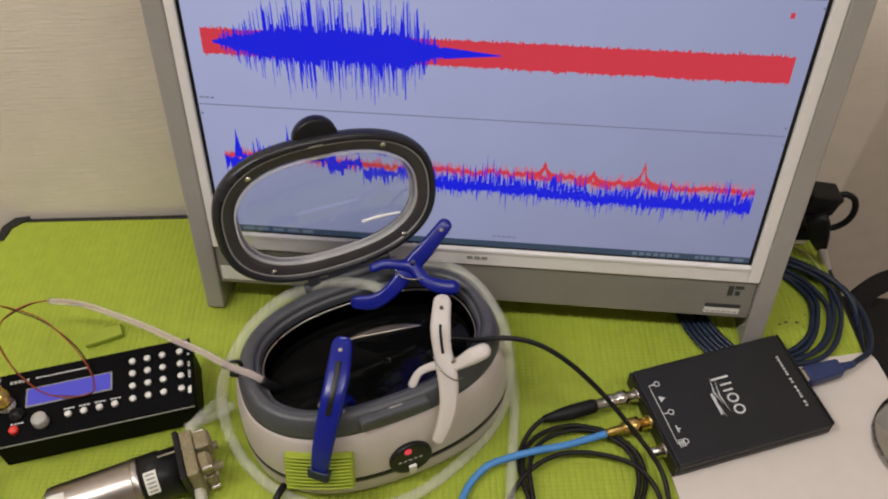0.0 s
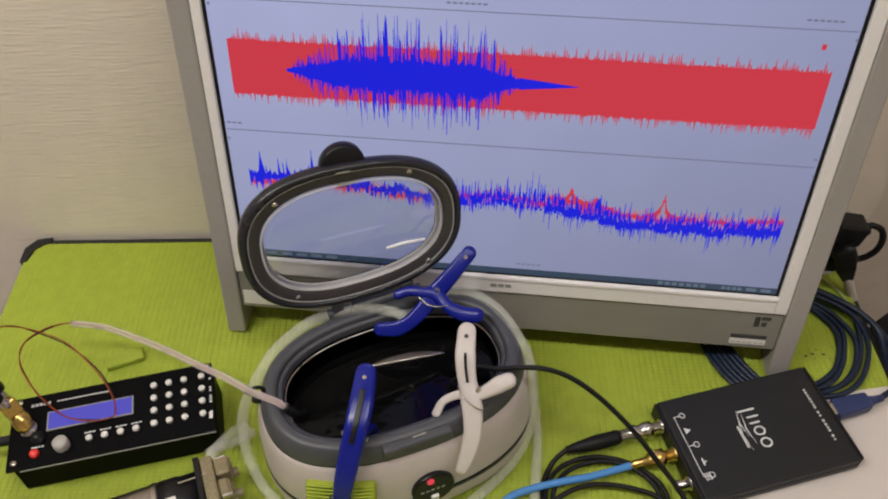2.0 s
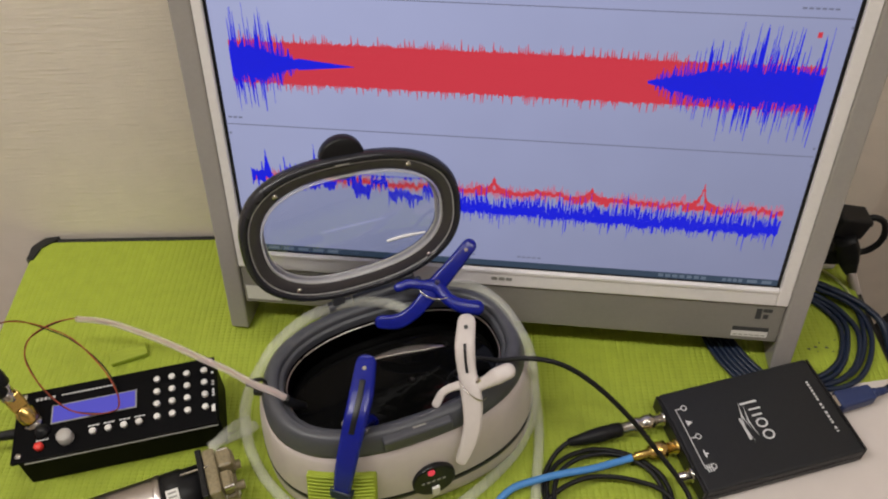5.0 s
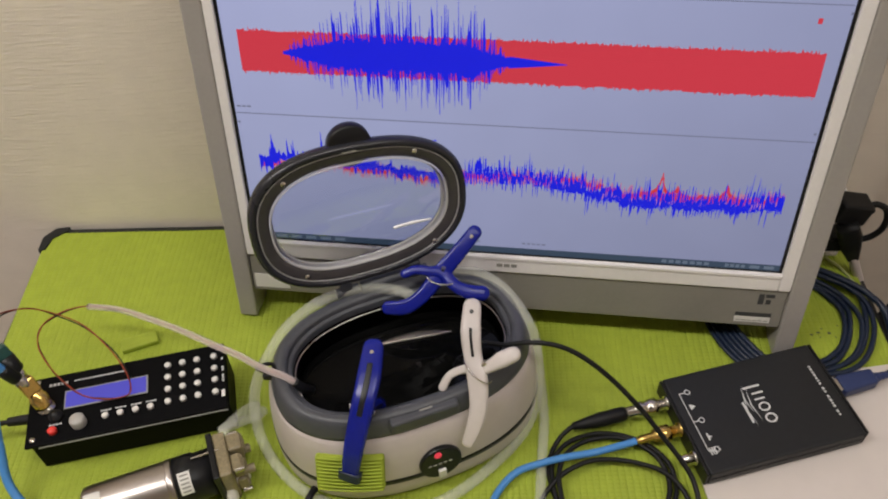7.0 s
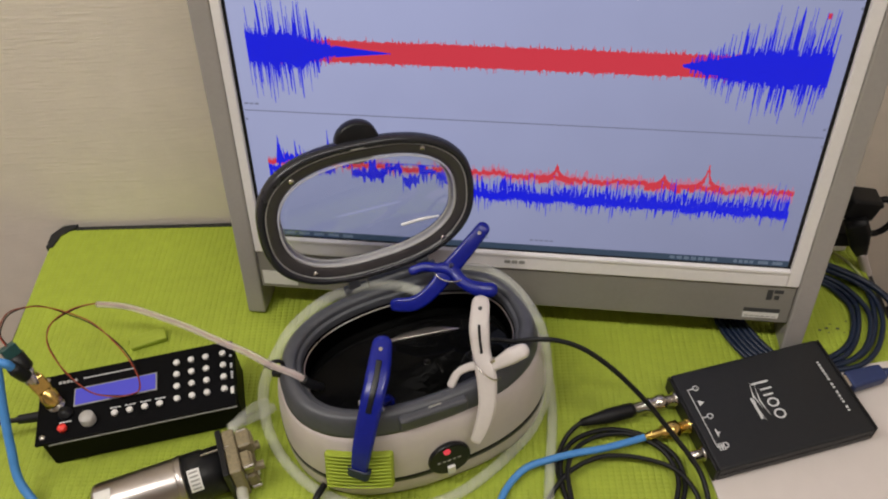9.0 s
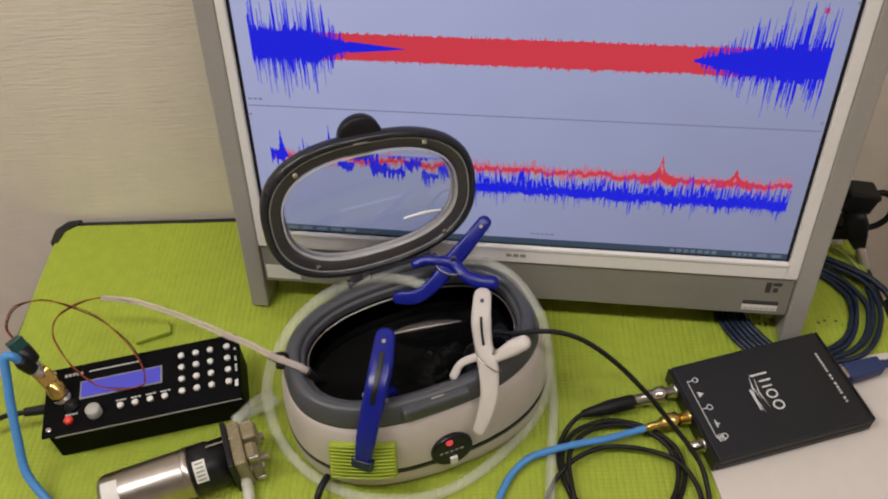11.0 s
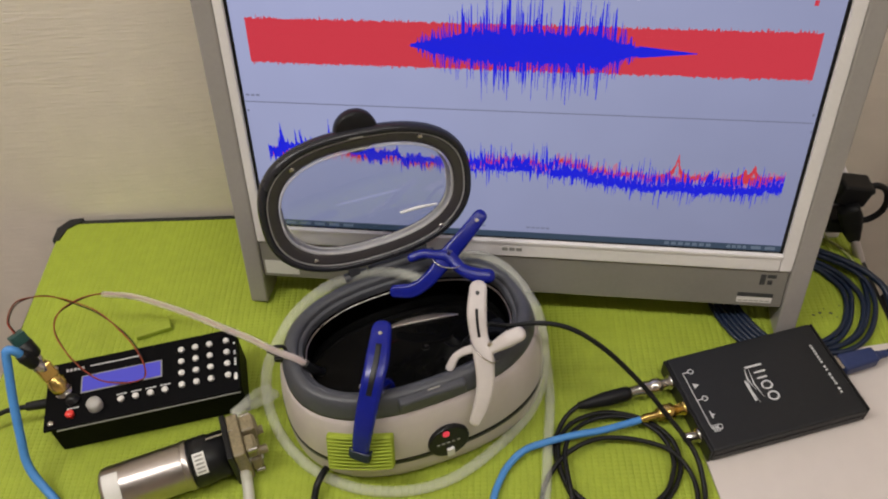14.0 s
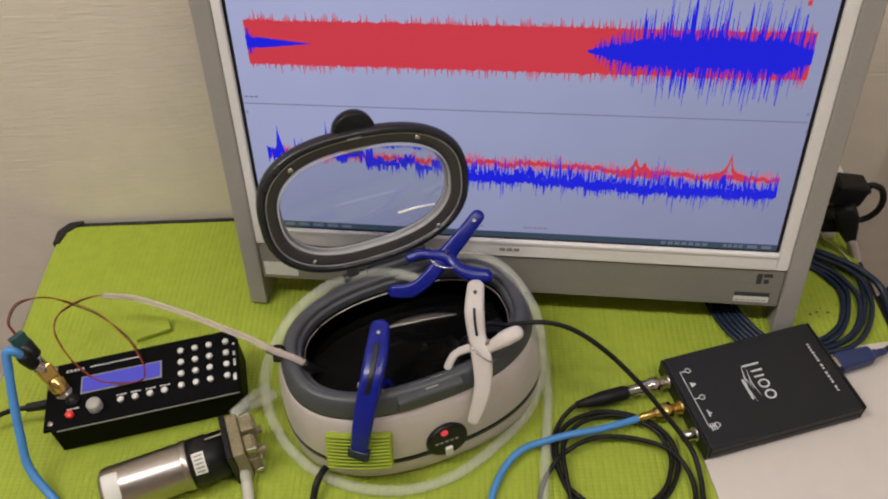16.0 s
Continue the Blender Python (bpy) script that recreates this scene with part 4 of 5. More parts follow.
hydro = thing("sensor_cable", pose(0, 0, 0), "thin black sensor cable arching from the cleaner to the mat", "cable")
part("lead", swept([(0.2180, -0.0780, 0.0650), (0.2330, -0.0750, 0.0860), (0.2544, -0.0795, 0.0940), (0.2687, -0.0806, 0.1000), (0.2854, -0.0816, 0.1030), (0.3024, -0.0816, 0.0980), (0.3198, -0.0839, 0.0880), (0.3404, -0.0895, 0.0720), (0.3643, -0.0992, 0.0500), (0.3831, -0.1108, 0.0320), (0.3989, -0.1238, 0.0200), (0.4093, -0.1367, 0.0120), (0.4140, -0.1557, 0.0072), (0.4150, -0.1760, 0.0050), (0.4160, -0.2100, 0.0046)], 0.0021, 8, 8), M_RUBBER, hydro)
part("sensor_tip", cyl(0.0034, (0.2160, -0.0785, 0.0580), (0.2200, -0.0778, 0.0680), 14), M_BLACK, hydro)

# white board under the oscilloscope, with a clear dish on it
BOARD = pose(0.4214, -0.1328, 0, 0, 0, 14.5)
board = part("drawing_board", slab(rounded_outline(-0.0027, 0.212, -0.192, 0.0840, 0.010), 0.0004, 0.0020, 0.0006), M_PAPER, None, "thin white plastic board lying over the mat's edge", at=BOARD)
tagged(board, "", "board")
dish = thing("clear_dish", pose(0.6300, -0.0900, 0.0022), "shallow clear plastic dish on the white board", "dish")
part("wall", lathe([(0.0, 0.0), (0.043, 0.0), (0.045, 0.0012), (0.046, 0.011), (0.0452, 0.011), (0.0440, 0.0020), (0.0, 0.0016)], 40), M_WINDOW, dish)

# USB lead
usb = thing("usb_lead", pose(0, 0, 0), "navy blue USB lead plugged into the oscilloscope", "cable", "navy cables")
part("plug_shell", box(0.1425, 0.1470, -0.0485, -0.0370, 0.0030, 0.0120, 0.0006), M_NICKEL, usb, "steel plug shell", at=SCOPE)
bm = box(0.1465, 0.1800, -0.0515, -0.0340, 0.0015, 0.0135, 0.0028, 3)
for v in bm.verts:
    f = (v.co.x - 0.1465) / 0.0335
    k = 1 - 0.28 * max(0, f - 0.35)
    v.co.y = -0.04275 + (v.co.y + 0.04275) * k
part("plug", bm, M_NAVYPLUG, usb, "navy moulded plug", at=SCOPE)
part("strain_relief", lathe([(0.0042, 0.0), (0.0042, 0.006), (0.0034, 0.007), (0.0036, 0.010), (0.0028, 0.016), (0.0, 0.0162)], 16, SCOPE @ Matrix.Translation((0.178, -0.0428, 0.0075)) @ Matrix.Rotation(radians(90), 4, "Y")), M_NAVYPLUG, usb)
part("lead", swept([scope_pt(0.190, -0.0428, 0.0075), (0.5860, -0.0160, 0.0100), (0.5995, -0.0040, 0.0090), (0.6060, 0.0160, 0.0060), (0.6050, 0.0450, 0.0042), (0.5930, 0.0690, 0.0042), (0.5668, 0.0924, 0.0050), (0.5350, 0.1080, 0.0042)], 0.0026, 8, 10), M_NAVY, usb)

coil = thing("cable_coil", pose(0, 0, 0), "coil of navy blue cable lying round the computer's foot", "cable", "navy cables")
RIGHT = [
    [(0.5300, 0.1060, 0.0060), (0.5429, 0.0964, 0.0110), (0.5673, 0.0820, 0.0125), (0.5854, 0.0691, 0.0110), (0.5985, 0.0480, 0.0060), (0.6120, 0.0100, -0.0300)],
    [(0.5300, 0.1030, 0.0060), (0.5440, 0.0923, 0.0080), (0.5652, 0.0803, 0.0090), (0.5790, 0.0670, 0.0085), (0.5845, 0.0506, 0.0070), (0.5841, 0.0326, 0.0060), (0.5758, 0.0088, 0.0060), (0.5639, -0.0076, 0.0056), (0.5480, -0.0171, 0.0050), (0.5256, -0.0215, 0.0046)],
    [(0.5220, 0.0920, 0.0034), (0.5384, 0.0844, 0.0034), (0.5562, 0.0720, 0.0032), (0.5658, 0.0555, 0.0030), (0.5645, 0.0357, 0.0030), (0.5580, 0.0147, 0.0030), (0.5460, -0.0028, 0.0032), (0.5303, -0.0117, 0.0034), (0.5165, -0.0156, 0.0034)],
    [(0.5220, 0.0880, 0.0032), (0.5412, 0.0792, 0.0030), (0.5522, 0.0680, 0.0028), (0.5600, 0.0545, 0.0028), (0.5600, 0.0358, 0.0028), (0.5535, 0.0148, 0.0028), (0.5420, 0.0010, 0.0030), (0.5285, -0.0085, 0.0030)],
    [(0.5260, 0.0950, 0.0060), (0.5539, 0.0770, 0.0064), (0.5680, 0.0602, 0.0062), (0.5743, 0.0439, 0.0058), (0.5716, 0.0230, 0.0054), (0.5633, 0.0050, 0.0054), (0.5498, -0.0087, 0.0054), (0.5331, -0.0170, 0.0054), (0.5173, -0.0211, 0.0052)],
    [(0.5560, 0.0950, 0.0034), (0.5687, 0.0860, 0.0044), (0.5777, 0.0725, 0.0060), (0.5800, 0.0509, 0.0050), (0.5770, 0.0295, 0.0042), (0.5680, 0.0086, 0.0040), (0.5540, -0.0060, 0.0040), (0.5365, -0.0140, 0.0044)],
]
for k, pts in enumerate(RIGHT):
    part("loop", swept(pts, 0.0031 if k == 0 else 0.0025, 8, 8), M_NAVY, coil)
for k in range(6):
    d = 0.0042 * k
    pts = [(0.4300 + d, 0.0700, 0.0036 + 0.0012 * (k % 3)), (0.4352 + d, 0.0350, 0.0036 + 0.001 * k), (0.4380 + d * 1.05, 0.0222 - 0.06 * d, 0.0036 + 0.001 * k), (0.4440 + d * 1.15, 0.0082 - 0.05 * d, 0.0036 + 0.001 * k),
           (0.4537 + d * 1.2, -0.0068 + 0.05 * d, 0.0036 + 0.0008 * k), (0.4657 + d * 1.1, -0.0185 + 0.25 * d, 0.0036 + 0.0006 * k), (0.4860 + d, -0.0270 + 0.3 * d, 0.0036), (0.5150, -0.0270 + 0.3 * d, 0.0034)]
    part("strand", swept(pts, 0.0022, 6, 8), M_NAVY, coil)


# ---- signal generator ----
GEN = pose(-0.1185, -0.179, 0, 0, 0, 19.55)
gen = thing("signal_generator", GEN, "black bench signal generator with a blue display and white keys", "signal generator")
part("box", box(0.0010, 0.1605, 0.0050, 0.0600, 0.0008, 0.0360, 0.0012), M_GENPLATE, gen)
for sx in (0.0057, 0.1565):
    for sy in (0.0090, 0.0580):
        part("spacer", cyl(0.0026, (sx, sy, 0.0355), (sx, sy, 0.0402), 12), M_BLACK, gen)
face = part("front_plate", box(0.0, 0.1600, -0.0010, 0.0645, 0.0400, 0.0430, 0.0005), M_GENPLATE, gen, "black printed front plate")
part("edge_line", box(0.010, 0.1600, -0.0016, -0.0009, 0.0388, 0.0400), M_INKGREY, gen, "grey edge of the plate")
ZP = 0.0430
part("display_frame", box(0.0285, 0.0962, 0.0286, 0.0462, ZP, ZP + 0.0006), M_INKGREY, face, "pale display frame")
part("display", box(0.0297, 0.0950, 0.0298, 0.0450, ZP + 0.0006, ZP + 0.0010), M_LCD, face, "blue-violet lit display")
KEY = lathe([(0.0, 0.0), (0.0027, 0.0), (0.0027, 0.0022), (0.0022, 0.0029), (0.0, 0.0030)], 16)
for gx in (0.1138, 0.1260, 0.1382, 0.1525):
    for gy in (0.0525, 0.0403, 0.0283, 0.0162):
        part("key", KEY, M_LABEL, face, "round white key" if gx == 0.1138 and gy == 0.0525 else "", at=Matrix.Translation((gx - 0.001, gy - 0.001, ZP)))
for gx in (0.0630, 0.0750, 0.0872, 0.0992):
    part("key", KEY, M_LABEL, face, at=Matrix.Translation((gx - 0.0005, 0.0140, ZP)))
part("dial", lathe([(0.0, 0.0), (0.0060, 0.0), (0.0062, 0.0008), (0.0060, 0.0070), (0.0052, 0.0082), (0.0, 0.0084)], 24, Matrix.Translation((0.0420, 0.0120, ZP))), material("grey_dial", (0.40, 0.38, 0.36), 0.4), face, "grey turning dial")
part("power_key", lathe([(0.0, 0.0), (0.0036, 0.0), (0.0036, 0.0034), (0.0026, 0.0046), (0.0, 0.0048)], 16, Matrix.Translation((0.0216, 0.0090, ZP))), M_REDBTN, face, "red power key")
for sx, sy in ((0.0057, 0.0048), (0.0057, 0.0600), (0.1565, 0.0610)):
    part("screw", lathe([(0.0, 0.0), (0.0026, 0.0), (0.0024, 0.0010), (0.0, 0.0012)], 12, Matrix.Translation((sx, sy, ZP))), M_NICKEL, face)


def face_bar(x0, x1, y0, y1):
    part("printed_bar", box(x0, x1, y0, y1, ZP, ZP + 0.0002), M_INK, face)


for x in (0.0150, 0.0182, 0.0214, 0.0246, 0.0278):
    face_bar(x, x + 0.0022, 0.0540, 0.0566)
for i in range(14):
    face_bar(0.0352 + i * 0.0030, 0.0376 + i * 0.0030, 0.0550, 0.0562)
for gx in (0.0630, 0.0750, 0.0872, 0.0992):
    for j in range(3):
        face_bar(gx - 0.0046 + j * 0.0030, gx - 0.0022 + j * 0.0030, 0.0192, 0.0204)
for j in range(4):
    face_bar(0.0180 + j * 0.0026, 0.0200 + j * 0.0026, 0.0150, 0.0162)
for gy, n in ((0.0505, 1), (0.0390, 2), (0.0280, 3), (0.0155, 2)):
    for j in range(n):
        face_bar(0.1572, 0.1590, gy - 0.003 + j * 0.0026, gy - 0.0012 + j * 0.0026)
part("rating_label", box(0.1562, 0.1590, 0.0100, 0.0160, ZP, ZP + 0.0003), M_LABEL, face, "small white label")
sock = part("output_socket", lathe([(0.0070, 0.0), (0.0070, 0.003), (0.0050, 0.003), (0.0050, 0.010), (0.0, 0.010)], 20, Matrix.Translation((0.0150, 0.0330, ZP))), M_NICKEL, gen, "nickel output socket")
part("output_socket", lathe([(0.0056, 0.0), (0.0056, 0.003), (0.0040, 0.003), (0.0040, 0.006), (0.0, 0.006)], 20, Matrix.Translation((0.0230, 0.0230, ZP))), M_BLACK, gen)

# tee adapter on the output: gold body, blue lead and a screw terminal with the wire pair
TEE = Matrix.Translation(GEN @ Vector((0.0150, 0.0330, ZP + 0.004))) @ Vector((-0.42, 0.26, 0.87)).to_track_quat("Z", "Y").to_matrix().to_4x4() @ Matrix.Diagonal((1, 1, 1.18, 1))
PORT = Matrix.Translation(TEE @ Vector((0, 0, 0.019))) @ Vector((-0.35, -0.10, 0.93)).to_track_quat("Z", "Y").to_matrix().to_4x4()
tee = thing("bnc_adapter", TEE, "gold plated BNC tee adapter on the generator's output", "adapter")
part("collar", lathe([(0.0, 0.0), (0.0070, 0.0), (0.0074, 0.001), (0.0074, 0.009), (0.0062, 0.010), (0.0062, 0.013), (0.0, 0.013)], 20), M_BRASS, tee, "knurled gold collar")
part("body", box(-0.0065, 0.0065, -0.0060, 0.0060, 0.0125, 0.0250, 0.0014), M_BRASS, tee)
part("side_port", lathe([(0.0, 0.0), (0.0055, 0.0), (0.0055, 0.008), (0.0045, 0.009), (0.0045, 0.015), (0.0, 0.015)], 18, TEE.inverted() @ PORT), M_NICKEL, tee, "nickel side port")
part("far_port", lathe([(0.0, 0.0250), (0.0052, 0.0250), (0.0052, 0.0330), (0.0, 0.0330)], 18), M_NICKEL, tee)
part("terminal_body", lathe([(0.0, 0.0325), (0.0068, 0.0325), (0.0074, 0.0340), (0.0074, 0.0450), (0.0, 0.0450)], 18), M_BLACK, tee, "black plug body")
term = part("screw_terminal", box(-0.0062, 0.0062, -0.0050, 0.0050, 0.0445, 0.0530, 0.0008), M_GREENPCB, tee, "dark green screw terminal")
for sx in (-0.0035, 0.0035):
    part("terminal_screw", cyl(0.0022, (sx, -0.0046, 0.0490), (sx, -0.0056, 0.0490), 12), M_NICKEL, term)

lead2 = thing("patch_lead", pose(0, 0, 0), "sky blue coaxial lead bending from the adapter to the mat", "cable", "sky blue leads")
part("lead", swept([PORT @ Vector((0, 0, 0.026)), PORT @ Vector((0, 0, 0.034)), (-0.1425, -0.1420, 0.0990), (-0.1425, -0.1500, 0.0870), (-0.1402, -0.1655, 0.0670), (-0.1355, -0.1836, 0.0450), (-0.1286, -0.2022, 0.0220), (-0.1044, -0.2205, 0.0060), (-0.0714, -0.2450, 0.0040)], 0.0036, 8, 10), M_SKY, lead2, "sky blue coaxial cable")

part("plug", lathe([(0.0, 0.012), (0.0052, 0.012), (0.0056, 0.014), (0.0056, 0.024), (0.0044, 0.028), (0.0, 0.0285)], 18, PORT), M_BLACK, lead2, "black crimped plug")
pwr = thing("power_lead", pose(0, 0, 0), "black power lead plugged into the generator's end", "cable")
part("plug", cyl(0.0052, (-0.1190, -0.1420, 0.0290), (-0.1530, -0.1500, 0.0270), 16, 0.0038, 0.0006), M_RUBBER, pwr, "black barrel plug")
part("lead", swept([(-0.1510, -0.1495, 0.0271), (-0.1720, -0.1545, 0.0240), (-0.1950, -0.1640, 0.0130), (-0.2100, -0.1850, 0.0040), (-0.2150, -0.2300, 0.0030)], 0.0022, 8, 8), M_RUBBER, pwr)

# the pair of thin wires: from the terminal, round a loop over the generator and into the clear tube
wires = thing("wire_pair", pose(0, 0, 0), "thin red and black wires looping over the generator", "wire")
LOOP = [TEE @ Vector((0, 0, 0.0525)), (-0.1535, -0.1150, 0.1020), (-0.1624, -0.0910, 0.0940), (-0.1593, -0.0764, 0.0840), (-0.1493, -0.0674, 0.0750), (-0.1334, -0.0623, 0.0620), (-0.1112, -0.0664, 0.0540), (-0.0807, -0.0865, 0.0510), (-0.0598, -0.1061, 0.0500),
        (-0.0496, -0.1217, 0.0490), (-0.0532, -0.1285, 0.0485), (-0.0687, -0.1326, 0.0485), (-0.0895, -0.1303, 0.0485), (-0.1156, -0.1158, 0.0490), (-0.1371, -0.0980, 0.0500), (-0.1485, -0.0835, 0.0500), (-0.1526, -0.0663, 0.0490),
        (-0.1450, -0.0529, 0.0490), (-0.1317, -0.0451, 0.0500), (-0.1133, -0.0428, 0.0520), (-0.0863, -0.0475, 0.0565)]
part("strand", swept(LOOP, 0.0006, 8, 6), M_RED, wires, "red wire")
part("strand", swept([(Vector(p) + Vector((0.0012 * math.sin(i * 1.1), 0.0014 * math.cos(i * 1.7), -0.0010))) for i, p in enumerate(LOOP)], 0.0006, 8, 6), M_RUBBER, wires, "black wire")
feed = thing("feed_tube", pose(0, 0, 0), "clear plastic tube carrying the wires into the cleaner's tank", "tube")
FEED = [(-0.1180, -0.0436, 0.0518), (-0.0857, -0.0480, 0.0570), (-0.0457, -0.0636, 0.0670), (-0.0125, -0.0791, 0.0770), (0.0195, -0.0959, 0.0870), (0.0494, -0.1111, 0.0960), (0.0711, -0.1221, 0.0990), (0.0904, -0.1279, 0.0985), (0.0990, -0.1300, 0.0950)]
part("tube", swept(FEED, 0.0030, 8, 12), M_CLEAR, feed)
part("core", swept([Vector(p) + Vector((0, 0, 0.0004)) for p in FEED], 0.0006, 8, 6), M_RED, feed, "wires inside the tube")
part("nozzle", swept([(0.0985, -0.1303, 0.0955), (0.1040, -0.1300, 0.0880), (0.1090, -0.1260, 0.0790)], 0.0037, 6, 12), M_BLACK, feed, "black end sleeve")
tie = thing("cable_tie", pose(0.0722, -0.1180, 0.0900), "black cable tie round the tube at the cleaner's side", "cable tie")
part("loop", swept([(0.0072 * math.cos(t), 0.002 * math.sin(t * 2), 0.0072 * math.sin(t)) for t in [k * 2 * math.pi / 9 for k in range(10)]], 0.0016, 4, 6), M_RUBBER, tie)
part("head", box(-0.0036, 0.0036, -0.0030, 0.0030, -0.0105, -0.0050, 0.0008), M_RUBBER, tie)

# water tube laid round the cleaner
hose = thing("water_tube", pose(0, 0, 0), "milky translucent silicone tube laid round the cleaner on the mat", "tube")
part("tube", swept([(0.1767, -0.0370, 0.0930), (0.1640, -0.0335, 0.0940), (0.1428, -0.0318, 0.0930), (0.1235, -0.0360, 0.0920), (0.1019, -0.0460, 0.0905), (0.0850, -0.0625, 0.0880), (0.0735, -0.0790, 0.0840), (0.0665, -0.0930, 0.0770), (0.0590, -0.1032, 0.0650), (0.0530, -0.1121, 0.0480),
                    (0.0520, -0.1218, 0.0280), (0.0575, -0.1350, 0.0100), (0.0757, -0.1559, 0.0052), (0.1024, -0.1749, 0.0052), (0.1321, -0.1853, 0.0052), (0.1598, -0.1873, 0.0052), (0.1862, -0.1834, 0.0052), (0.2117, -0.1726, 0.0052), (0.2330, -0.1560, 0.0052), (0.2545, -0.1325, 0.0052),
                    (0.2720, -0.1100, 0.0090), (0.2815, -0.0930, 0.0240), (0.2835, -0.0800, 0.0420), (0.2815, -0.0670, 0.0620), (0.2765, -0.0570, 0.0800), (0.2710, -0.0490, 0.0870), (0.2590, -0.0315, 0.0910), (0.2440, -0.0160, 0.0920), (0.2256, -0.0065, 0.0920), (0.2054, -0.0072, 0.0910)], 0.0046, 6, 12), M_TUBE, hose)
part("tube", swept([(0.2790, -0.0420, 0.0520), (0.2850, -0.0598, 0.0260), (0.2900, -0.0822, 0.0080), (0.2910, -0.1045, 0.0052), (0.2905, -0.1317, 0.0052), (0.2900, -0.1825, 0.0075), (0.2850, -0.2400, 0.0052)], 0.0044, 8, 12), M_TUBE, hose)
part("tube", swept([(0.0270, -0.1400, 0.0270), (0.0365, -0.1270, 0.0190), (0.0480, -0.1160, 0.0140), (0.0530, -0.1080, 0.0110)], 0.0042, 8, 12), M_TUBE, hose)
cord = thing("cleaner_cord", pose(0, 0, 0), "black mains cord running out from under the cleaner", "cable")
part("lead", swept([(0.1180, -0.1500, 0.0120), (0.1150, -0.1660, 0.0085), (0.1110, -0.1790, 0.0132), (0.1080, -0.1900, 0.0120), (0.1060, -0.2060, 0.0040), (0.1040, -0.2500, 0.0034)], 0.0030, 8, 8), M_RUBBER, cord)

# ---- small pump ----
P0, P1 = Vector((-0.0560, -0.2165, 0.0205)), Vector((0.0075, -0.1840, 0.0205))
AX = (P1 - P0).normalized()
PUMP = Matrix.Translation(P0) @ AX.to_track_quat("Z", "Y").to_matrix().to_4x4()
LEN = (P1 - P0).length * 0.96
L2 = LEN + 0.008
pump = thing("diaphragm_pump", Matrix.Identity(4), "small steel motor pump with a black collar and yellowed head", "pump")
part("motor", lathe([(0.0, -0.002), (0.0165, -0.002), (0.0192, 0.0), (0.0200, 0.003), (0.0200, LEN - 0.004), (0.0196, LEN), (0.0, LEN)], 44, PUMP), M_STEEL, pump, "brushed steel motor can")
part("collar", lathe([(0.0, LEN), (0.0203, LEN), (0.0203, LEN + 0.014), (0.0192, LEN + 0.016), (0.0192, L2 + 0.026), (0.0, L2 + 0.026)], 44, PUMP), M_BLACK, pump, "black plastic collar")
TURN = PUMP @ Matrix.Rotation(math.atan2((PUMP.inverted().to_3x3() @ Vector((0, 0, 1))).y, (PUMP.inverted().to_3x3() @ Vector((0, 0, 1))).x), 4, "Z")
# in TURN's space x points up, z along the motor
head = part("head", box(-0.0195, 0.0215, -0.0200, 0.0200, L2 + 0.026, L2 + 0.036, 0.002), M_DIRTYBRASS, pump, "yellowed clear plastic pump head", at=TURN)
hb = bmesh.new()
add_box(hb, -0.0150, 0.0010, -0.0175, 0.0165, L2 + 0.036, L2 + 0.044, 0.002)
add_box(hb, 0.0030, 0.0195, -0.0175, -0.0015, L2 + 0.036, L2 + 0.0475, 0.002)
add_box(hb, 0.0045, 0.0180, 0.0010, 0.0160, L2 + 0.036, L2 + 0.0440, 0.002)
part("valve_block", hb, M_DIRTYBRASS, head)
for sx in (-0.0155, 0.0175):
    for sy in (-0.0165, 0.0165):
        part("bolt", cyl(0.0022, (sx, sy, L2 + 0.038), (sx, sy, L2 + 0.0455), 12), M_NICKEL, head, "small steel bolt")
for sy in (-0.0085, 0.0085):
    part("port", cyl(0.0036, (0.002, sy * 1.1, L2 + 0.044), (0.002, sy * 1.1, L2 + 0.052), 14), M_DIRTYBRASS, head, "hose port")
part("gasket", box(-0.0200, 0.0230, -0.0210, 0.0210, L2 + 0.0215, L2 + 0.0262, 0.001), M_BLACK, pump, at=TURN)
ribs = bmesh.new()
for i in range(4):
    add_box(ribs, -0.0120 + i * 0.0034, -0.0104 + i * 0.0034, -0.0165, 0.0155, L2 + 0.0435, L2 + 0.0455, 0.0005)
for i in range(3):
    add_box(ribs, 0.0050 + i * 0.0045, 0.0066 + i * 0.0045, -0.0165, -0.0025, L2 + 0.0470, L2 + 0.0485, 0.0005)
    add_box(ribs, 0.0060 + i * 0.0042, 0.0074 + i * 0.0042, 0.0020, 0.0150, L2 + 0.0435, L2 + 0.0452, 0.0005)
part("moulded_rib", ribs, M_DIRTYBRASS, head)
part("tie_rod", cyl(0.0011, (0.0206, -0.0046, LEN + 0.016), (0.0206, -0.0046, L2 + 0.030), 10), M_NICKEL, pump, "thin steel tie rod", at=TURN)
part("end_ring", lathe([(0.0, LEN - 0.006), (0.0203, LEN - 0.006), (0.0206, LEN - 0.005), (0.0206, LEN - 0.0015), (0.0203, LEN - 0.0008), (0.0, LEN - 0.0008)], 44, PUMP), M_STEEL, pump, "rolled steel end ring")


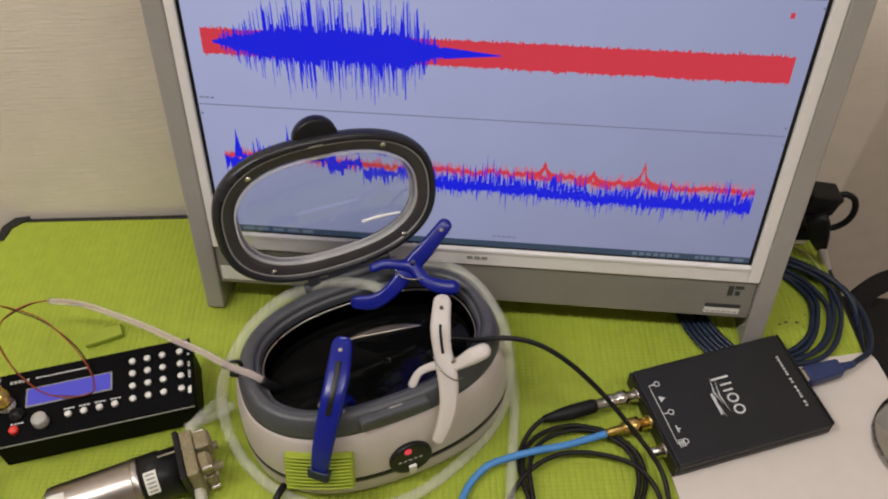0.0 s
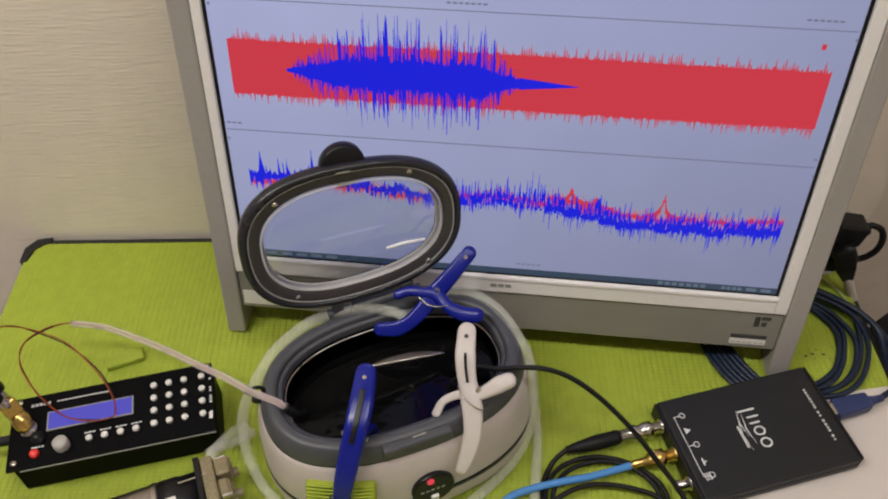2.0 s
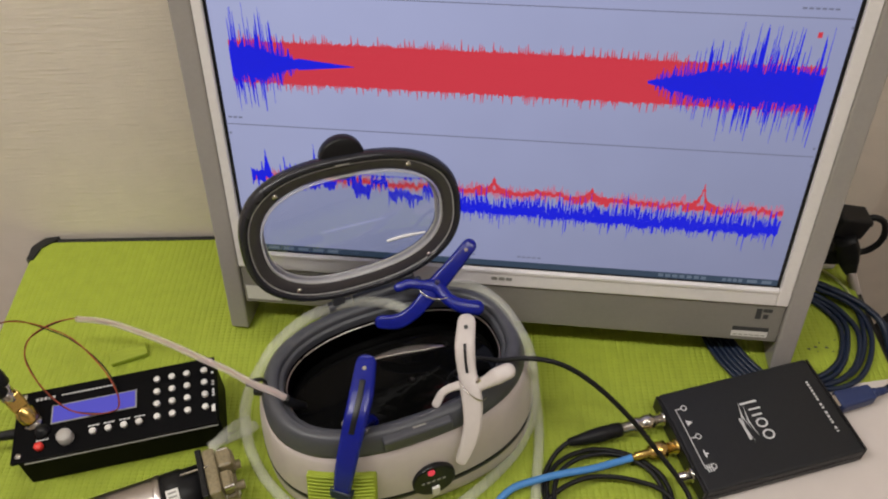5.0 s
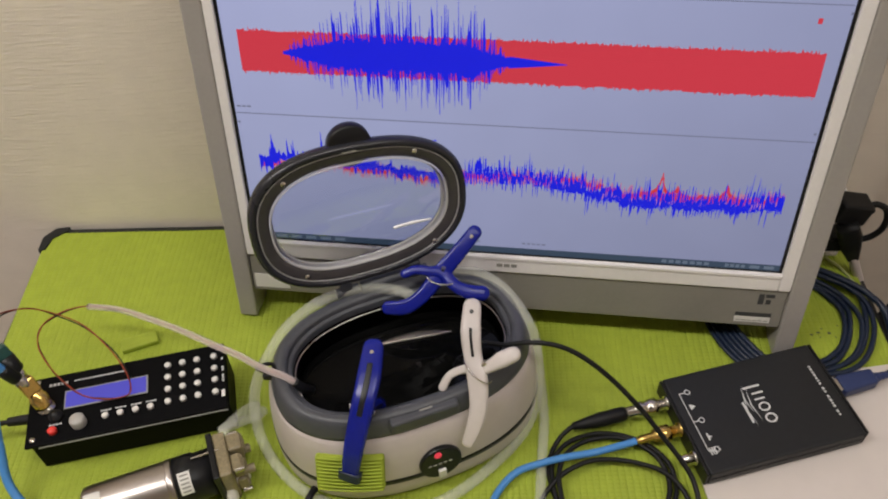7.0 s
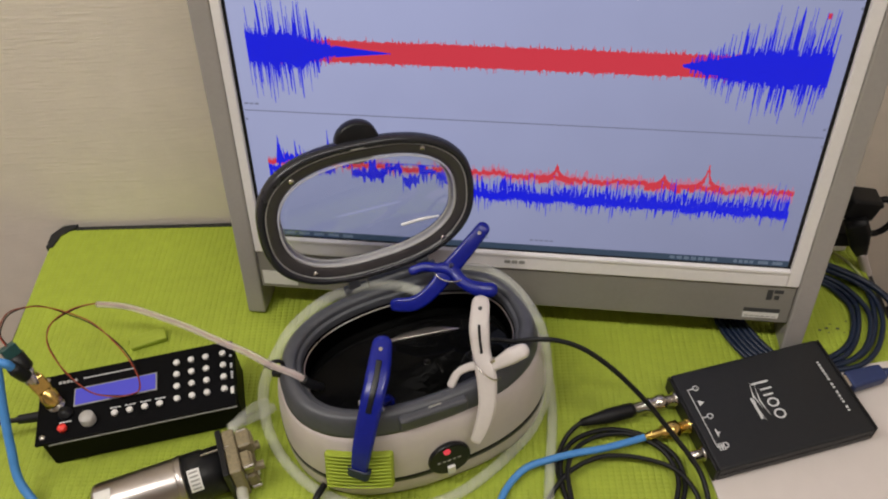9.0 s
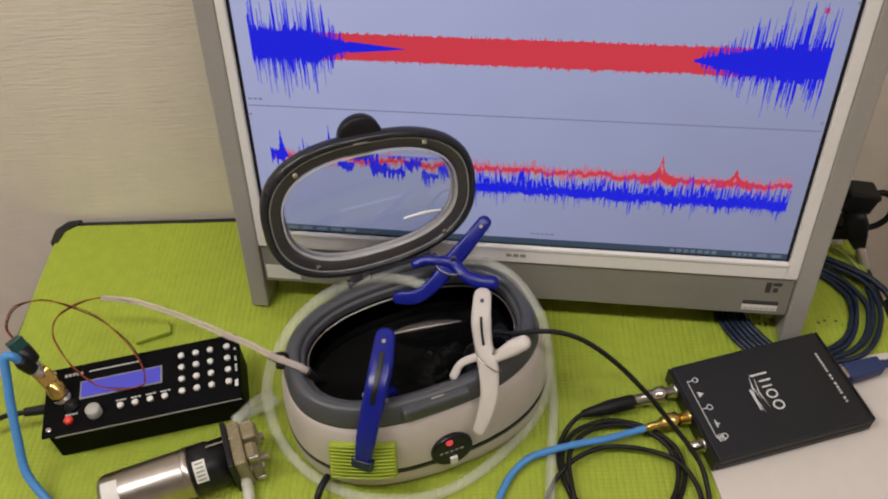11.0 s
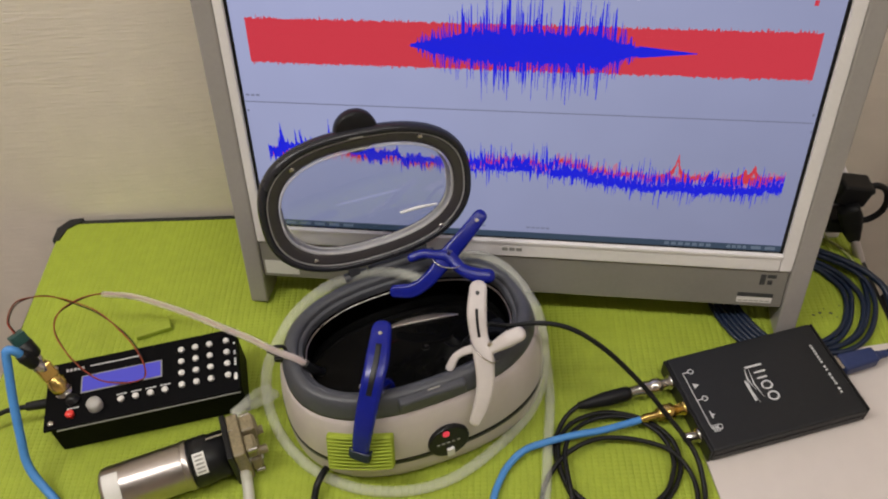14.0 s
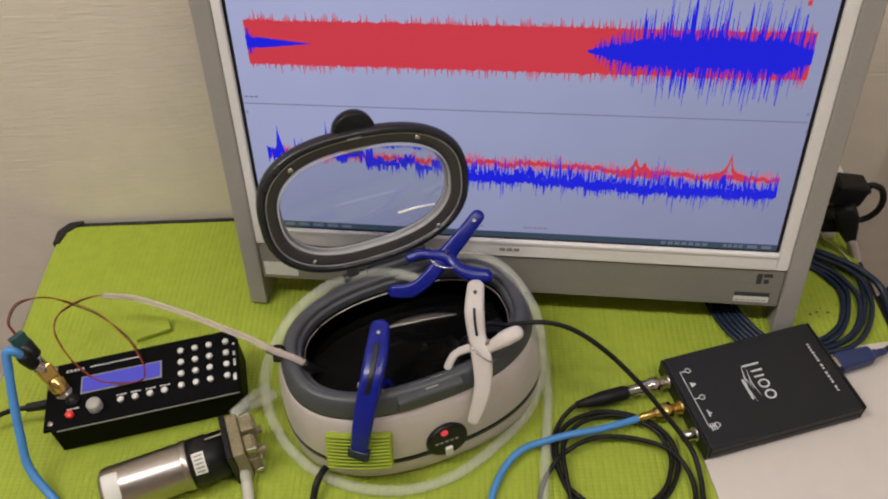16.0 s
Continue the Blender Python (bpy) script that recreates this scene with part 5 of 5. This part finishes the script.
def wrapped(z0, z1, a0, a1, r, n=12):
    """A patch that lies on the motor's round side."""
    verts, faces = [], []
    for k in range(n + 1):
        a = radians(a0 + (a1 - a0) * k / n)
        for z in (z0, z1):
            for q in (r, r + 0.0003):
                verts.append((q * math.cos(a), q * math.sin(a), z))
    for k in range(n):
        b = 4 * k
        faces += [(b + 1, b + 3, b + 7, b + 5), (b, b + 4, b + 6, b + 2), (b, b + 1, b + 5, b + 4), (b + 2, b + 6, b + 7, b + 3)]
    faces += [(0, 2, 3, 1), (4 * n, 4 * n + 1, 4 * n + 3, 4 * n + 2)]
    return mesh_of("patch", verts, faces)


part("white_label", wrapped(0.0015, 0.0140, -10, 55, 0.0201), M_LABEL, pump, "blank white label", at=TURN)
tag_me = part("rating_label", wrapped(LEN + 0.003, LEN + 0.0125, 12, 62, 0.0204), M_LABEL, pump, "white rating label", at=TURN)
for i in range(5):
    part("printed_bar", wrapped(LEN + 0.0045, LEN + 0.0110, 17 + i * 9, 21 + i * 9, 0.0207, 3), M_INKGREY, tag_me)
for i in range(4):
    part("printed_bar", wrapped(0.044 + i * 0.0045, 0.0470 + i * 0.0045, 40, 78, 0.0201, 6), M_LABEL, pump)
hose2 = thing("pump_tube", pose(0, 0, 0), "milky translucent tube hanging from the pump head", "tube")
part("tube", swept([TURN @ Vector((-0.004, 0.0090, L2 + 0.046)), (0.0450, -0.1800, 0.0180), (0.0478, -0.1865, 0.0120), (0.0499, -0.1925, 0.0075), (0.0553, -0.2080, 0.0052), (0.0651, -0.2400, 0.0052)], 0.0046, 8, 12), M_WHITETUBE, hose2)
part("tube", swept([TURN @ Vector((0.006, -0.0100, L2 + 0.040)), (0.0325, -0.1440, 0.0330), (0.0345, -0.1365, 0.0318), (0.0372, -0.1247, 0.0260), (0.0405, -0.1125, 0.0180), (0.0450, -0.1040, 0.0100)], 0.0042, 8, 12), M_TUBE, hose2)

# lime foam offcut
block = part("foam_offcut", box(-0.0165, 0.0165, -0.0070, 0.0070, 0.0003, 0.0060, 0.0012), M_FOAM, None, "small lime green foam offcut on the mat", at=pose(-0.0850, -0.0440, 0, 0, 0, 28))
tagged(block, "", "foam block")
crumbs = bmesh.new()
random.seed(41)
for i in range(8):
    u, v = random.gauss(0.545, 0.010), random.gauss(0.030, 0.006)
    s = random.uniform(0.0003, 0.0008)
    add_box(crumbs, u - s * 2, u + s * 2, v - s, v + s, 0.0002, 0.0002 + s * 0.8)
tagged(part("dirt_specks", crumbs, M_INKDARK, None, "dark specks of dirt on the lime mat"), "", "dirt", "", "stuff")

# ---- the power corner beside the computer ----
tap = thing("power_tap", pose(0.548, 0.138, 0, 0, 0, DESK_YAW), "white upright power tap standing on the mat behind the computer", "power tap")
part("body", box(-0.014, 0.010, -0.012, 0.012, 0.0003, 0.080, 0.003), M_BEZEL, tap)
part("base", box(-0.020, 0.020, -0.016, 0.016, 0.0003, 0.008, 0.002), M_BEZEL, tap)
plug_a = thing("mains_plug", pose(0.5575, 0.1255, 0.0755, 0, 12, 8), "bulky black mains plug in the upright power tap", "plug")
part("body", box(-0.018, 0.013, -0.022, 0.0005, -0.0110, 0.0125, 0.003, 3), M_BLACK, plug_a)
part("collar", cyl(0.0044, (0.012, -0.012, 0.002), (0.019, -0.012, 0.003), 14, 0.0032), M_RUBBER, plug_a)
plug_b = thing("mains_plug", pose(0.5530, 0.1255, 0.0370, 0, 4, 8), "low black mains plug in the upright power tap", "plug")
part("body", box(-0.012, 0.009, -0.022, 0.0005, -0.0085, 0.0085, 0.0025, 3), M_BLACK, plug_b)
loop = thing("looped_cable", pose(0, 0, 0), "thick black cord looping between two mains plugs", "cable")
part("cord", swept([(0.5745, 0.1160, 0.0810), (0.5800, 0.1160, 0.0820), (0.5885, 0.1160, 0.0765), (0.5935, 0.1160, 0.0630), (0.5925, 0.1160, 0.0490), (0.5850, 0.1160, 0.0385), (0.5740, 0.1160, 0.0355), (0.5600, 0.1160, 0.0365)], 0.0030, 8, 10), M_RUBBER, loop)
plug_c = thing("network_plug", pose(0, 0, 0), "navy cable plug joined to a white cable", "plug")
part("boot", swept([(0.5545, 0.1000, 0.0680), (0.5600, 0.1005, 0.0560), (0.5660, 0.1015, 0.0400), (0.5738, 0.1030, 0.0225)], section=rounded(0.0190, 0.0130, 0.004), sizes=[1.0, 1.1, 0.95, 0.55], up=(0, 1, 0)), M_RUBBER, plug_c)
part("white_lead", swept([(0.5732, 0.1030, 0.0245), (0.5818, 0.1035, 0.0065), (0.5910, 0.1040, -0.0125), (0.5990, 0.1050, -0.0400), (0.6060, 0.1060, -0.0900), (0.6080, 0.1060, -0.2000)], 0.0046, 8, 12), M_WHITE, plug_c, "white cable")
thin = thing("earth_wire", pose(0, 0, 0), "thin pale green wire drooping by the power tap", "wire")
part("lead", swept([(0.5480, 0.1240, 0.0180), (0.5560, 0.1180, 0.0060), (0.5680, 0.1105, 0.0020), (0.5780, 0.0930, 0.0016), (0.5840, 0.0700, 0.0016)], 0.0013, 8, 8), material("pale_green", (0.50, 0.55, 0.22), 0.45), thin)

bag = thing("black_bag", DESK @ pose(0.955, -0.060, FLOOR_Z), "black fabric bag standing on the floor beside the desk", "bag")
M_CLOTH = material("black_cloth", (0.012, 0.011, 0.012), 0.85, vary=0.4, scale=40, bump=0.6, bump_scale=900)
bm = box(-0.070, 0.20, -0.22, 0.10, 0.0, 0.53, 0.05, 5)
bmesh.ops.subdivide_edges(bm, edges=bm.edges, cuts=2, use_grid_fill=True)
for v in bm.verts:
    v.co += 0.018 * noise.noise_vector(v.co * 9)
    v.co.z = max(0.0, v.co.z)
part("body", bm, M_CLOTH, bag, smooth=True)
part("strap", swept([(-0.03, 0.04, 0.49), (-0.02, 0.05, 0.55), (0.02, 0.06, 0.58), (0.07, 0.05, 0.55), (0.08, 0.04, 0.49)], section=rounded(0.024, 0.006, 0.002)), M_CLOTH, bag, "black carrying strap")
part("zip", swept([(-0.068, -0.15, 0.45), (-0.068, -0.05, 0.47), (-0.068, 0.06, 0.45)], 0.004, 6, 8), M_INKGREY, bag, "grey zip")
hook = thing("wall_hook", DESK @ pose(0.950, 0.30, 0.08), "small black wire hook on the recessed wall", "hook")
part("wire", swept([(-0.020, -0.003, 0.022), (-0.012, -0.010, 0.008), (0.004, -0.016, 0.0), (0.030, -0.016, 0.002)], 0.0026, 8, 8), M_RUBBER, hook)
part("base", cyl(0.005, (0.002, -0.010, -0.014), (0.002, 0.0, -0.014), 14), M_RUBBER, hook)


# ---- what moves: the traces, renewed again and again ----
# seconds, start of the burst, thickness of the red band, how far blue lies below red, place and height of two peaks
SHOW = [
    (0.0, 0.02, 0.021, 0.75, 0.377, 0.30), (0.5, 0.10, 0.016, 0.00, 0.448, 0.22), (1.0, 0.78, 0.033, 1.00, 0.412, 0.23), (1.5, 0.60, 0.042, 0.60, 0.364, 0.43),
    (2.0, 0.10, 0.044, 0.20, 0.372, 0.30), (2.5, 0.00, 0.060, 0.35, 0.412, 0.25), (3.0, 0.70, 0.023, 0.60, 0.382, 0.21), (3.5, 0.32, 0.029, 0.00, 0.427, 0.36),
    (4.0, 0.96, 0.018, 0.65, 0.417, 0.31), (4.5, 0.44, 0.024, 0.20, 0.362, 0.27), (5.0, 0.72, 0.034, 0.90, 0.402, 0.24), (5.5, 0.22, 0.020, 0.10, 0.442, 0.33),
    (6.0, 0.02, 0.050, 0.40, 0.392, 0.28), (6.5, 0.08, 0.036, 0.10, 0.422, 0.35), (7.0, 0.08, 0.034, 0.10, 0.369, 0.42), (7.5, 0.08, 0.032, 0.10, 0.429, 0.36),
    (8.0, 0.72, 0.018, 1.00, 0.241, 0.41), (8.5, 0.50, 0.020, 0.10, 0.412, 0.45), (9.0, 0.76, 0.016, 1.00, 0.397, 0.28), (9.5, 0.30, 0.026, 0.15, 0.372, 0.44),
    (10.0, 0.62, 0.030, 0.70, 0.432, 0.25), (10.5, 0.14, 0.020, 0.10, 0.412, 0.31), (11.0, 0.78, 0.022, 0.95, 0.362, 0.42), (11.5, 0.32, 0.023, 0.00, 0.442, 0.30),
    (12.0, 0.50, 0.020, 0.20, 0.446, 0.36), (12.5, 0.76, 0.031, 1.00, 0.391, 0.36), (13.0, 0.60, 0.036, 0.55, 0.282, 0.40), (13.5, 0.00, 0.045, 0.40, 0.244, 0.42),
    (14.0, 0.30, 0.037, 0.25, 0.380, 0.44), (14.5, 0.80, 0.024, 0.10, 0.234, 0.41), (15.0, 0.50, 0.022, 0.20, 0.390, 0.29), (15.5, 0.74, 0.021, 1.00, 0.446, 0.24),
    (16.0, 0.62, 0.037, 0.75, 0.424, 0.35),
]


RAGGED = {0.5: 0.8, 1.0: 1.3, 1.5: 1.1, 2.0: 0.9, 2.5: 0.5, 5.0: 0.8, 6.0: 0.5, 8.0: 0.3, 9.0: 0.4, 10.0: 0.9, 12.5: 1.3, 13.0: 1.4, 13.5: 1.1, 14.5: 0.3, 16.0: 0.8}


def stepped(ob, places):
    """Hold each place about its time, and go over to the next within one step of the display."""
    rows = []
    for t, p in places:
        if t > 0:
            rows.append((t - 0.2, pose(*p)))
        else:
            rows.append((0.0, pose(*p)))
        if t < 16:
            rows.append((t + 0.266, pose(*p)))
        else:
            rows.append((16.0, pose(*p)))
    walk(ob, rows)


def motions():
    for k, ob in enumerate(burst):
        stepped(ob, [(t, (PU + ((round(s * CELLS) + k) % CELLS) * CELL, 0, PV)) for t, s, *_ in SHOW])
    for k, ob in enumerate(bands):
        places = []
        for t, _, h, *_ in SHOW:
            reach = max(0.0, h / 2 - HALF - 0.0012)
            places.append((t, (0, 0, PV + (reach, reach / 3, -reach, -reach / 3)[k])))
        stepped(ob, places)
    for k, ob in enumerate(fringe):
        stepped(ob, [(t, (0, 0, PV + (1 - 2 * k) * (h / 2 - 0.0072 + 0.0068 * RAGGED.get(t, 0.0)))) for t, _, h, *_ in SHOW])
    def column(k, t, pace):
        """The column's place at t: the dense ones change places as the trace is renewed."""
        if k < SPARSE:
            return k
        return SPARSE + (k - SPARSE + int(t * 2 + 0.5) * pace) % (SPECTRUM - SPARSE)

    def blue_z(c, q, t):
        mid = (c + 0.5) / SPECTRUM
        hang = 0.014 * (0.25 + 0.65 * (math.sin(c * 2.4 + t * 5) > -0.1)) if mid < 0.36 else level(mid) - (0.1535 - 0.004 * mid)
        return level(mid) + 0.002 - hang * q + 0.0010 * math.sin(t * 7 + c * 2.3)

    def red_z(c, q, t):
        mid = (c + 0.5) / SPECTRUM
        return (level(mid) + (0.003 if mid > 0.58 else -0.003)) * (1 - q) + (red_level(mid) + 0.0050) * q + 0.0010 * math.sin(t * 11 + c * 1.7)

    for k in range(SPECTRUM):
        blue, red, haze = [], [], []
        for t, _, _, q, *_ in SHOW:
            c = column(k, t, 5)
            blue.append((t, (SU + c * SCOL, 0, blue_z(c, q, t))))
            c = column(k, t, 7)
            red.append((t, (SU + c * SCOL, 0, red_z(c, q, t))))
            c = column(k, t, 4)
            haze.append((t, (SU + c * SCOL, 0, red_z(c, q, t))))
        stepped(blue_parts[k], blue)
        stepped(red_parts[k], red)
        stepped(haze_parts[k], haze)
    for k, ob in enumerate(floor_parts):
        places = []
        for t, _, _, q, *_ in SHOW:
            c = column(k + SPARSE, t, 3)
            places.append((t, (SU + c * SCOL, 0, blue_z(c, q, t) - 0.0040 - 0.0010 * q)))
        stepped(ob, places)
    for k, ob in enumerate(tall):
        stepped(ob, [(t, (SU + (0.012, 0.052, 0.085, 0.030)[k] + 0.002 * math.sin(t * 9 + k), 0, 0.1735 - (0.004, 0.001, 0.010, 0.012)[k] * q)) for t, _, _, q, *_ in SHOW])
    stepped(dashes, [(t, (0, 0, -0.030 * q)) for t, _, _, q, *_ in SHOW])
    for k, ob in enumerate(peaks):
        places = []
        for r in SHOW:
            u = r[4 + k] if k < 2 else 0.5 * (r[4] + r[5]) + 0.03 * math.sin(r[0] * 5)
            f = (u - SU) / SW
            places.append((r[0], (u, 0, (red_level(f) + 0.0045) * r[3] + (level(f) + (0.004 if f > 0.58 else -0.001)) * (1 - r[3]))))
        stepped(ob, places)


motions()
